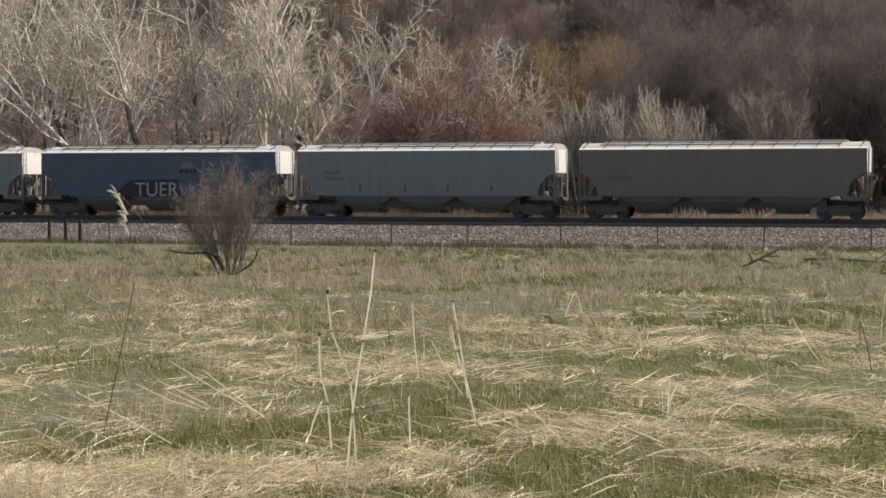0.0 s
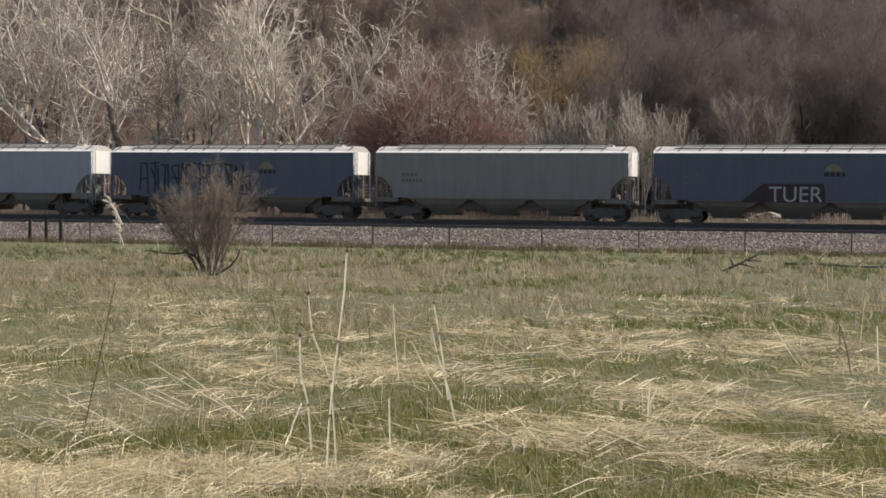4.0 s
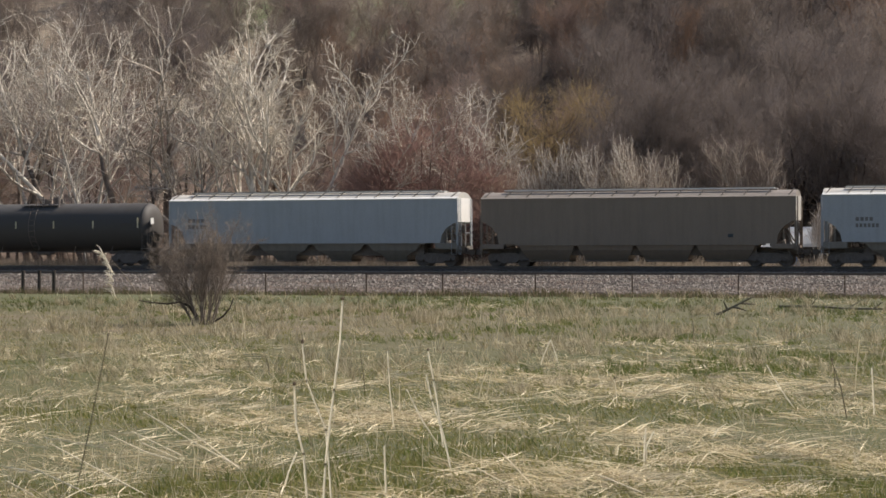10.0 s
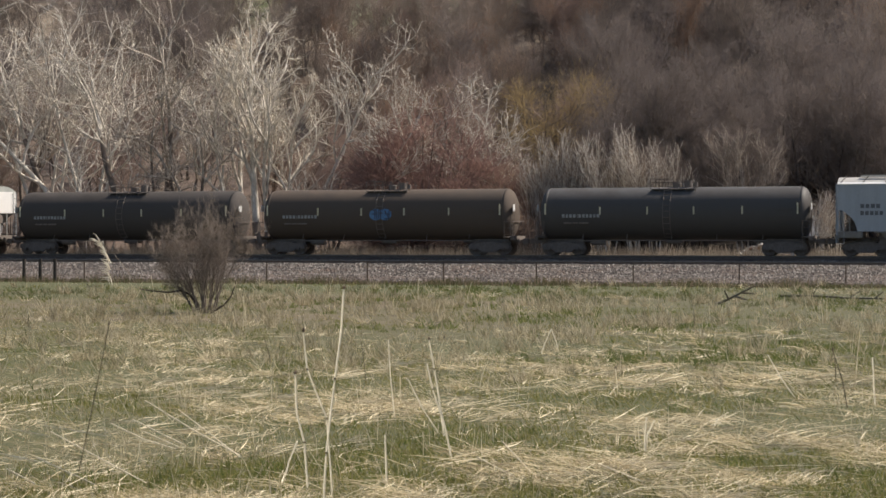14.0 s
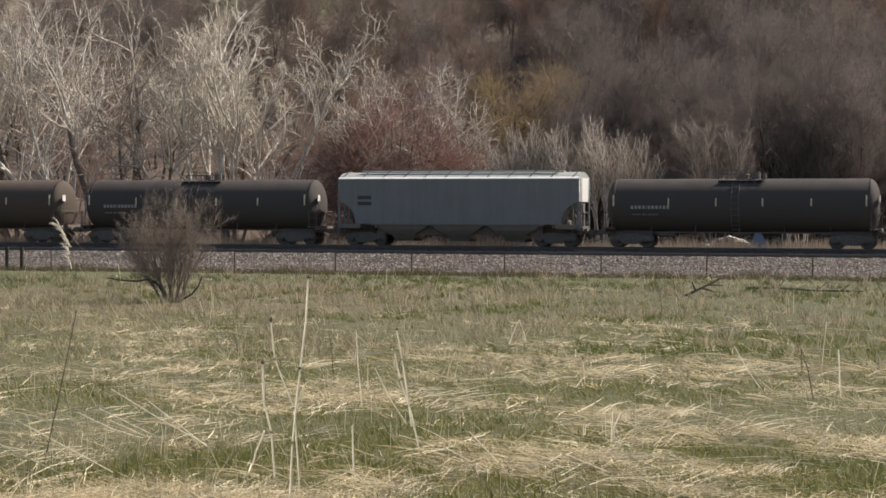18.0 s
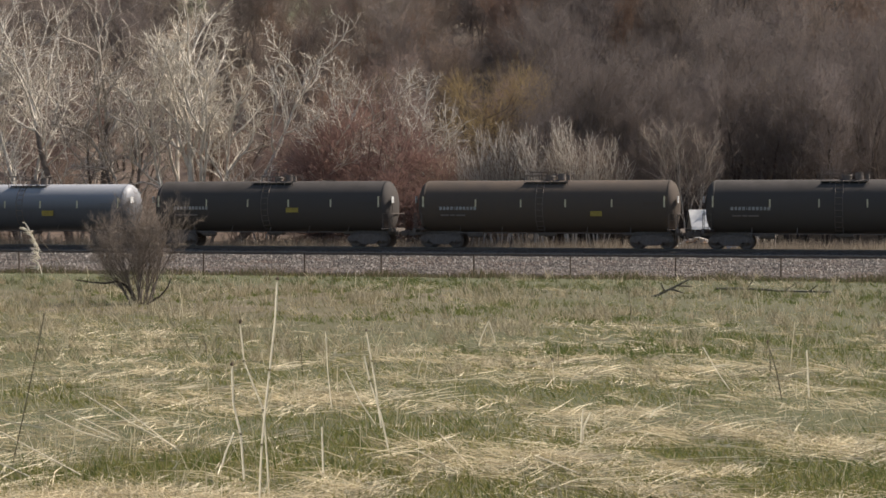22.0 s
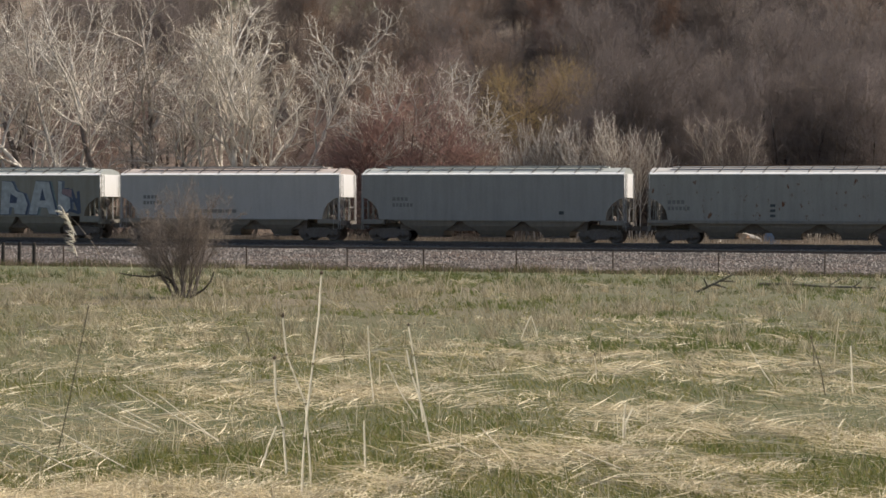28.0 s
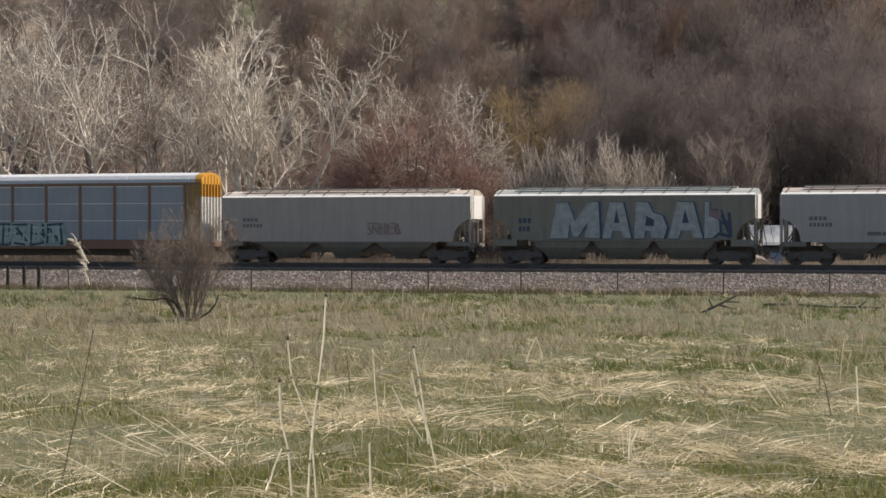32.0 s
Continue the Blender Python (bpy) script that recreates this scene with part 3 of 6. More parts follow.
def line_trees():
    """The trees at the foot of the slope, just behind the train."""
    g = "bare trees along the railway"
    limbs = (7, 5, 4)
    stout = (0.09, 0.066, 0.038, 0.021)
    lean = forked_tree("cottonwood_tree", branchy(11, [(0, 0, -0.27, 0.05, 17.0, 0.34), (0.5, 0.3, -0.12, 0.1, 14.0, 0.17)], limbs, start=0.42, twigs=1, thin=stout), B_GREY, B_WHITE, T_PALE,
                       "tall bare cottonwood leaning over, with a dark trunk and pale limbs", group=g)
    place(lean, -61.5, 125, 0)
    put_copy(lean, -69.6, 129.5, 24, 0.98)
    put_copy(lean, -85.0, 129, 200, 1.0)
    upright = forked_tree("cottonwood_tree", branchy(23, [(0, 0, -0.10, 0.05, 16.5, 0.36), (0.4, 0.4, 0.06, 0.2, 14.0, 0.22), (-0.9, 0.2, -0.2, -0.05, 13.0, 0.17)], limbs, start=0.42, twigs=1, thin=stout), B_GREY, B_PALE, T_PALE,
                          "upright bare cottonwood with crooked dark trunks", group=g)
    place(upright, -59.6, 126, 0)
    put_copy(upright, -73.5, 130, 75, 1.0)
    put_copy(upright, -79.5, 128, 130, 1.05)
    put_copy(upright, -92.0, 131, 300, 1.0)
    white = forked_tree("cottonwood_tree", branchy(35, [(0, 0, -0.45, 0.0, 17.5, 0.27), (-0.1, 0.4, -0.32, 0.15, 16.5, 0.22), (0.4, 0.3, -0.13, 0.1, 14.5, 0.19), (1.0, 0.5, -0.08, 0.0, 13.0, 0.15)], limbs, start=0.4, old=0.2, wob=0.09, twigs=1, thin=stout), B_GREY, B_WHITE, T_PALE,
                        "slanting bare tree with several whitish trunks", group=g)
    place(white, -65.7, 125.5, 0)
    put_copy(white, -71.2, 128.5, 15, 1.02)
    low = forked_tree("forked_tree", branchy(47, [(0, 0, -0.06, 0, 9.0, 0.30), (0.2, 0, 0.22, 0.1, 10.5, 0.22), (-0.2, 0.2, -0.3, 0.1, 10.0, 0.18)], limbs, up=0.03, wob=0.15, old=0.7, twigs=1, thin=stout), B_GREY, B_PALE, T_TAN,
                      "dark forked tree with arching limbs", group=g)
    place(low, -57.7, 124, 0)
    put_copy(low, -76.5, 125.5, 150, 0.95)
    cream = forked_tree("cream_tree", branchy(52, [(0, 0, -0.06, 0.0, 15.0, 0.36), (-0.7, 0.3, -0.26, 0.0, 15.0, 0.25), (0.5, 0.2, 0.12, 0.0, 11.5, 0.2), (-1.0, 0.0, -0.42, -0.1, 11.5, 0.16), (0.9, 0.1, 0.34, 0.1, 10.5, 0.14)], (8, 7, 4), (0.48, 0.42, 0.45), (0.62, 0.75, 0.9), 0.34, twigs=2, twig_len=0.4, twig_r=0.013, wob=0.08, old=0.2, thin=(0.11, 0.085, 0.048, 0.026), haze=0.12), B_GREY, B_WHITE, T_CREAM,
                        "wide many-limbed tree with whitish boughs and cream budding twigs", group=g)
    place(cream, -51.5, 124.2, 0)
    put_copy(cream, -95, 128, 140, 1.0)
    slender = forked_tree("pale_sapling", branchy(58, [(0, 0, -0.12, 0, 8.5, 0.10), (0.5, 0.2, 0.12, 0.1, 7.5, 0.07), (-1.6, 0.3, -0.1, 0, 8.0, 0.08)], (6, 5), (0.45, 0.5), (0.7, 0.8), twigs=3, old=0.1), B_GREY, B_WHITE, T_TAN,
                          "slender young tree with whitish crooked stems", "sapling", g)
    place(slender, -46.2, 123, 0, 0.72)
    put_copy(slender, -63.5, 124, 60, 0.95)
    slant = forked_tree("leaning_tree", branchy(64, [(0, 0, 1.15, 0.1, 15.5, 0.30), (0.6, 0.2, 0.8, 0.0, 15.0, 0.20), (3.2, 0.3, 0.55, -0.1, 12.5, 0.13)], (8, 7, 5), (0.40, 0.48, 0.5), up=0.085, wob=0.12, start=0.45, old=0.45, thin=stout), B_GREY, B_WHITE, T_BROWN,
                        "leaning dark tree with pale upper limbs and brown twigs", group=g)
    place(slant, -49.8, 125.5, 0)
    pale = forked_tree("pale_tree", branchy(71, [(0, 0, -0.18, 0, 10.0, 0.13), (0.5, 0.2, 0.06, 0.1, 11.0, 0.12), (1.0, 0, 0.28, -0.1, 10.0, 0.11), (-0.6, 0.4, -0.36, 0.1, 8.5, 0.09), (1.4, 0.2, 0.46, 0.1, 8.5, 0.08)], (7, 6, 4), old=0.1, thin=(0.07, 0.05, 0.034, 0.02)), B_GREY, B_WHITE, T_TAN,
                       "slender bare tree with pale grey limbs", group=g)
    place(pale, -36.6, 127, 0)
    red = tree_model("red_shrub", bushy(43, 6.0, 46, 290, 0.55, 0.015, 0.46, 9, 0.05, 0.5, 0.45), B_DARK, T_RUDDY, "dense rounded shrub of reddish brown twigs", "shrub", g)
    place(red, -39.0, 125.0, 0, 1.8)
    put_copy(red, -42.4, 125.0, 140, 1.2)
    put_copy(red, -35.8, 124.5, 220, 1.35)
    small = forked_tree("pale_sapling", branchy(83, [(0, 0, -0.16, 0, 6.2, 0.06), (0.25, 0.1, 0.05, 0.1, 6.6, 0.06), (0.5, 0, 0.24, -0.1, 6.2, 0.055), (-0.3, 0.2, -0.3, 0.1, 5.2, 0.05), (0.1, 0.3, -0.05, 0.2, 5.8, 0.05), (0.7, 0.2, 0.1, 0.1, 5.6, 0.05)], (9, 6), (0.38, 0.5), (0.5, 0.65), 0.35, 3, 0.36, 0.009, 0.07, 0.10, 0.05, (0.042, 0.025, 0.017)), B_GREY, B_WHITE, T_TAN,
                        "vase-shaped clump of saplings with pale stems", "sapling", g)
    place(small, -28.6, 121.5, 0, 1.15)
    for i, (x, y, s) in enumerate([(-26.9, 122.5, 1.05), (-25.2, 121.5, 1.1), (-23.2, 122, 1.18), (-21.7, 123, 1.05), (-30.2, 124, 1.0), (-11.2, 120.4, 0.6), (-10.3, 121, 0.5)]):
        put_copy(small, x, y, 50 * i + 20, s)
    vase = forked_tree("tan_tree", branchy(89, [(0, 0, -0.3, 0, 6.8, 0.07), (0.2, 0.1, -0.1, 0.1, 7.6, 0.07), (0.4, 0, 0.12, -0.1, 7.8, 0.07), (0.6, 0, 0.32, 0.1, 6.8, 0.06), (0.3, 0.2, 0.0, 0.3, 7.0, 0.06)], (8, 6), (0.42, 0.5), (0.6, 0.7), 0.3, 6, 0.5, 0.009, 0.08, 0.09, 0.05, (0.045, 0.027, 0.018)), B_GREY, B_PALE, T_TAN,
                       "rounded tan tree with fanning pale stems", group=g)
    place(vase, -16.6, 124, 0, 1.0)
    brush = tree_model("brush", bushy(53, 3.4, 20, 110, 0.5, 0.009, 0.5, 6, 0.03, 0.4, 0.4), B_GREY, T_BROWN, "tangled brown brush beside the railway", "brush", g)
    rng = random.Random(3)
    place(brush, -31.0, 118.5, 0, 1.0)
    for i in range(34):
        x = -88 + i * 2.75 + rng.uniform(-1, 1)
        if x > -29:
            continue
        put_copy(brush, x, rng.uniform(119.5, 126), rng.uniform(0, 360), rng.uniform(0.8, 1.5) * (1.0 if x < -45 else 0.75))
    for x, y, a, s in [(-31.8, 124.5, 30, 1.9), (-29.6, 125.5, 120, 1.8), (-33.4, 126.0, 210, 2.0), (-27.4, 126.0, 300, 1.8)]:
        put_copy(brush, x, y, a, s)
    gold = tree_model("golden_tree", bushy(59, 8.5, 40, 210, 0.5, 0.012, 0.42, 2, 0.12, 0.7, 0.55), B_GREY, T_GOLD, "rounded tree in golden brown bud", group=g)
    place(gold, -32.0, 136.5, 0, 1.36)
    put_copy(gold, -30.6, 139, 90, 1.15)
    put_copy(gold, -44.5, 152, 90, 0.8)


line_trees()


def hillside_woods():
    """Trees on the slope: the nearest are things, the rest joined woods of one tone each."""
    g = "bare trees on the hillside"
    kinds = [(B_HILL, T_GREY, "bare grey hillside tree"), (B_HILL, T_BROWN, "bare brown hillside tree"), (B_HILL, T_DUSK, "bare hillside tree with grey-violet twigs"),
             (B_HILL, T_RED, "bare hillside tree with reddish twigs"), (B_HILL, T_DARK, "dark bare hillside tree"), (B_HILL, T_GOLD, "hillside tree in golden bud"), (B_HILL, T_RUST, "hillside tree in rusty bud"),
             (B_GREY, T_TAN, "bare tan-grey hillside tree")]
    names = ["grey", "brown", "grey-violet", "reddish", "dark", "golden", "rusty", "tan-grey"]
    models = []
    for i, (w, t, lab) in enumerate(kinds):
        stems = [(0, 0, 0.06 - 0.04 * (i % 3), 0.05, 9.2, 0.17)] + ([(0.5, 0.2, 0.26, 0.1, 7.6, 0.09)] if i % 2 else [(-0.4, 0.1, -0.2, -0.1, 8.2, 0.10)])
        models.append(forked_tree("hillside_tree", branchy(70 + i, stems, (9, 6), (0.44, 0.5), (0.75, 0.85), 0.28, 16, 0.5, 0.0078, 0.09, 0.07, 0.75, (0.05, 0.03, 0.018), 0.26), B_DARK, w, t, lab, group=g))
    rng = random.Random(9)
    used = [False] * len(kinds)
    far, spots = [], []
    for j in range(18):
        y = 133 + j * 6.2
        for i in range(int((0.62 * y + 20) / 6.8)):
            x = 8 - i * 6.8 + rng.uniform(-3.2, 3.2)
            yy = y + rng.uniform(-3, 3)
            if ((yy > 178 and -0.362 < x / yy < -0.272) or (yy > 196 and -0.39 < x / yy < -0.25)) and rng.random() < 0.95:
                continue
            spots.append((x, yy))
    for _ in range(70):
        y = rng.uniform(160, 215)
        a = rng.uniform(0.13, 0.255)
        spots.append((-y * a, y))
    for _ in range(24):
        y = rng.uniform(164, 200)
        spots.append((-y * rng.uniform(0.39, 0.50), y))
    for _ in range(26):
        y = rng.uniform(150, 176)
        spots.append((-y * rng.uniform(0.375, 0.52), y))
    for _ in range(45):
        y = rng.uniform(127, 148)
        spots.append((-y * rng.uniform(-0.02, 0.25), y))
    for _ in range(26):
        spots.append((rng.uniform(-16, 6), rng.uniform(138, 152)))
    for _ in range(16):
        y = rng.uniform(124, 132)
        spots.append((-y * rng.uniform(0.13, 0.24), y))
    for x, y in [(-16, 133), (-13.5, 131.5), (-11, 133), (-8.5, 131.5), (-6, 133), (-3.5, 132), (-1, 133.5), (-9.5, 136)]:
        spots.append((x, y))
    mild, rusty = set(), {(-8.0, 158.0), (-5.0, 161.0), (-11.0, 163.0), (-2.5, 159.0)}
    for _ in range(40):
        y = rng.uniform(150, 186)
        mild.add((-y * rng.uniform(0.268, 0.385), y))
    for x, y in spots + sorted(mild) + sorted(rusty):
        if abs(x + 32.0) < 4.5 and y < 138:
            continue
        if -15 < x < 0 and y < 130:
            continue
        tone = noise.noise((x * 0.05, y * 0.07, 1.5))
        fine = noise.noise((x * 0.16, y * 0.16, 8.5))
        where = x / y + 0.04 * tone
        # trees paler farther up: distant haze put into the choice of twig colours
        tone += (y - 166) / 120
        if where > -0.21:
            k = rng.choice([7, 7, 0, 7, 1, 6] if y > 174 else [4, 4, 2, 4, 4] if tone < -0.1 or (y < 160 and fine < 0.25) else [4, 1, 2, 0, 6] if tone < 0.14 else [0, 7, 2, 7, 7])
            if fine > 0.36 and y > 140:
                k = rng.choice([7, 1, 0])
        elif where > -0.36:
            k = rng.choice([3, 0, 7, 0, 6] if tone > 0.08 else [1, 0, 2, 7] if tone > -0.15 else [4, 1, 2, 3])
            if fine > 0.38:
                k = 6
        else:
            k = rng.choice([1, 3, 3, 1, 2] if y < 158 else [7, 7, 0, 2])
        # dark-toned trees here paint in the shade of an opening
        if -0.275 < x / y < -0.232 and y < 185:
            k = 4
        if (x, y) in mild:
            k = rng.choice([0, 7, 7, 2, 1])
        if (x, y) in rusty:
            k = 6
        s = rng.uniform(0.55, 1.25) * (0.72 if where < -0.3 and y < 172 else 1.0)
        if y > 150 and -0.375 < x / y < -0.25:
            s = min(s, (3.4 + 0.140 * y - hill(x, y)) / 10.5)
            if s < 0.35:
                continue
        if y < 158 and where < -0.33 and rng.random() < 0.15:
            continue
        if y < 152:
            if used[k]:
                put_copy(models[k], x, y, rng.uniform(0, 360), s)
            else:
                place(models[k], x, y, rng.uniform(0, 360), s)
                used[k] = True
        else:
            far.append((x, y, k, rng.uniform(0, 6.28), s))
    for k in range(len(kinds)):
        if not used[k]:
            place(models[k], -26 + 3 * k, 141, 0, 0.8)
    light = [branchy(90 + i, [(0, 0, 0.05, 0.05, 9.8, 0.12), (0.4, 0.1, 0.24 - 0.1 * i, 0.1, 8.4, 0.09)], (8, 5), (0.45, 0.5), (0.75, 0.85), 0.28, 10, 0.55, 0.0115, 0.09, 0.07, 0.6, (0.05, 0.032, 0.02), 0.3) for i in range(4)]
    for k in range(len(kinds)):
        V, F, n = [], [], 0
        for x, y, kk, a, s in far:
            if kk != k:
                continue
            wood, lv, lf, tv, tf = light[int(a * 7) % 4]
            solids, tri, at = [w[0] for w in wood] + [lv, tv], [], 0
            for quads, pv in zip([w[1] for w in wood] + [lf], solids):
                tri += [quads[:, [0, 1, 2]] + at, quads[:, [0, 2, 3]] + at]
                at += len(pv)
            tri = np.concatenate(tri + [tf + at])
            v = np.concatenate(solids) * s
            c, sn = math.cos(a), math.sin(a)
            v = np.stack([x + v[:, 0] * c - v[:, 1] * sn, y + v[:, 0] * sn + v[:, 1] * c, hill(x, y) - 0.2 + v[:, 2]], 1)
            V.append(v)
            F.append(tri + n)
            n += len(v)
        if V:
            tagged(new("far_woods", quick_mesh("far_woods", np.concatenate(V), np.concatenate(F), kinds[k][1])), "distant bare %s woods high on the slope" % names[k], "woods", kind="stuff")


hillside_woods()


# ---- the field ----
def blades(rng, n, lo, hi, keep, length, width, lay, head, turn_bias=None, bunch=1):
    """Tapered grass blades over the wedge of field between two distances; keep(x, y) thins them, lay is how flat they lie."""
    d = 1.0 / rng.uniform(1.0 / hi, 1.0 / lo, n)
    s = rng.uniform(-0.31, 0.31, n) * d
    a = math.radians(16.5)
    x, y = -math.sin(a) * d + math.cos(a) * s, math.cos(a) * d + math.sin(a) * s
    ok = keep(x, y, rng) & (y < 101.6)
    x, y, d = (np.repeat(q[ok], bunch) for q in (x, y, d))
    n = len(x)
    if bunch > 1:
        x, y = x + rng.normal(0, 0.10, n), y + rng.normal(0, 0.10, n)
    z = 0.07 * wave(x, y)
    ln = length * rng.uniform(0.45, 1.3, n) * (1 + 0.004 * d)
    th = rng.uniform(0, 6.283, n) if turn_bias is None else rng.normal(turn_bias, 0.75, n) + math.pi * (rng.rand(n) < 0.3)
    tilt = np.clip(rng.normal(lay, 0.22, n), 0.02, 1.52)
    w = width * rng.uniform(0.6, 1.4, n) * (0.75 + d / 45.0)
    hx, hy, hz = np.sin(tilt) * np.cos(th), np.sin(tilt) * np.sin(th), np.cos(tilt)
    sx, sy = 0.94 + 0 * th, 0.34 + 0 * th           # blades show their width towards the viewer
    mid = 0.55
    P0 = np.stack([x, y, z + head], 1)
    up = np.stack([hx, hy, hz], 1) * ln[:, None]
    droop = np.stack([0 * ln, 0 * ln, -0.12 * ln * np.sin(tilt) * 1.2], 1)
    side = np.stack([sx, sy, 0.55 * np.sin(tilt)], 1) * w[:, None] * 0.5
    flat = np.stack([-hy, hx, 0.5 + 0 * hx], 1) * w[:, None] * 0.5
    f = np.clip((tilt - 0.7) / 0.5, 0, 1)[:, None]
    side = side * (1 - f) + flat * f
    bow = np.stack([-hy, hx, 0.25 + 0 * hx], 1) * (ln * rng.normal(0, 0.10, n))[:, None]
    V = np.stack([P0 - side, P0 + side, P0 + up * mid + bow - side * 0.8, P0 + up * mid + bow + side * 0.8, P0 + up + droop], 1)
    V[:, :, 2] = np.maximum(V[:, :, 2], z[:, None] + 0.005)
    F = (np.array([(0, 1, 3), (0, 3, 2), (2, 3, 4)])[None] + 5 * np.arange(n)[:, None, None]).reshape(-1, 3)
    return V.reshape(-1, 3), F


def wave(x, y):
    return np.sin(x * 0.31 + 1.3 * np.sin(y * 0.13)) * np.sin(y * 0.23 + x * 0.05)


def patch(x, y):
    """Where the old grass lies in mats (1) and where the green comes through (-1)."""
    return (-0.38 / (1 + np.exp(-(x + 0.12 * y) / 1.5)) + np.sin(x * 0.55 + 2.2 * np.sin(y * 0.21 + 0.4)) * np.sin(y * 0.62 + 1.4 * np.sin(x * 0.33)) + 0.6 * np.sin(x * 1.7 + y * 0.9) * np.sin(y * 1.9 - x * 0.6 + 1.0)
            + 0.35 * np.sin(x * 4.1 - y * 2.3) * np.sin(y * 4.7 + x * 1.1)
            - 1.3 * np.exp(-((x + 8.3) ** 2 / 7.0 + (y - 25.5) ** 2 / 12.0)) + 0.7 * np.exp(-((x + 9.0) ** 2 / 14.0 + (y - 19.9) ** 2 / 0.8)))


def grass_mat(name, stops, rough=0.75, share=0.35):
    k = Mat(name, rough)
    col = k.ramp(k.island(), stops)
    k.thin(col, share)
    return k.done(col)


def tufts(rng, n, lo, hi, per, length, width, turn, keep, stray=0.45):
    """Fallen sheaves of old grass: straws that fan out from one root and lie over one another."""
    d = 1.0 / rng.uniform(1.0 / hi, 1.0 / lo, n)
    s = rng.uniform(-0.31, 0.31, n) * d
    a = math.radians(16.5)
    x, y = -math.sin(a) * d + math.cos(a) * s, math.cos(a) * d + math.sin(a) * s
    ok = keep(x, y, rng) & (y < 100)
    x, y, d = (np.repeat(q[ok], per) for q in (x, y, d))
    m = len(x) // per
    main = np.repeat(rng.normal(turn, stray, m) + math.pi * (rng.rand(m) < 0.25), per)
    size = np.repeat(rng.uniform(0.6, 1.35, m), per)
    n = len(x)
    th = main + rng.normal(0, 0.30, n)
    off = rng.normal(0, 0.22, n) * size
    x, y = x + off * np.sin(main) + rng.normal(0, .12, n), y - off * np.cos(main) + rng.normal(0, .12, n)
    ln = length * size * rng.uniform(0.4, 1.25, n)
    w = width * rng.uniform(0.6, 1.4, n) * (0.7 + d / 40.0)
    lift = np.abs(rng.normal(0.03, 0.045, n)) * size * (1.0 if per > 5 else 0.6)
    z = 0.07 * wave(x, y)
    hx, hy = np.cos(th), np.sin(th)
    P0 = np.stack([x, y, z + 0.02], 1)
    bow = ln * rng.normal(0, 0.09, n)
    up1 = np.stack([hx * 0.5 * ln - hy * bow, hy * 0.5 * ln + hx * bow, lift + 0.02], 1)
    up2 = np.stack([hx * ln, hy * ln, lift * rng.uniform(0.6, 2.0, n) + 0.02], 1)
    side = np.stack([-hy * 0.6, hx * 0.6, 0.8 + 0 * hx], 1) * w[:, None] * 0.5
    V = np.stack([P0 - side, P0 + side, P0 + up1 - side * 0.8, P0 + up1 + side * 0.8, P0 + up2], 1)
    F = (np.array([(0, 1, 3), (0, 3, 2), (2, 3, 4)])[None] + 5 * np.arange(n)[:, None, None]).reshape(-1, 3)
    return V.reshape(-1, 3), F


def stuff(name, VF, mat, label):
    tagged(new(name, quick_mesh(name, VF[0], VF[1], mat)), label, "grass", kind="stuff")


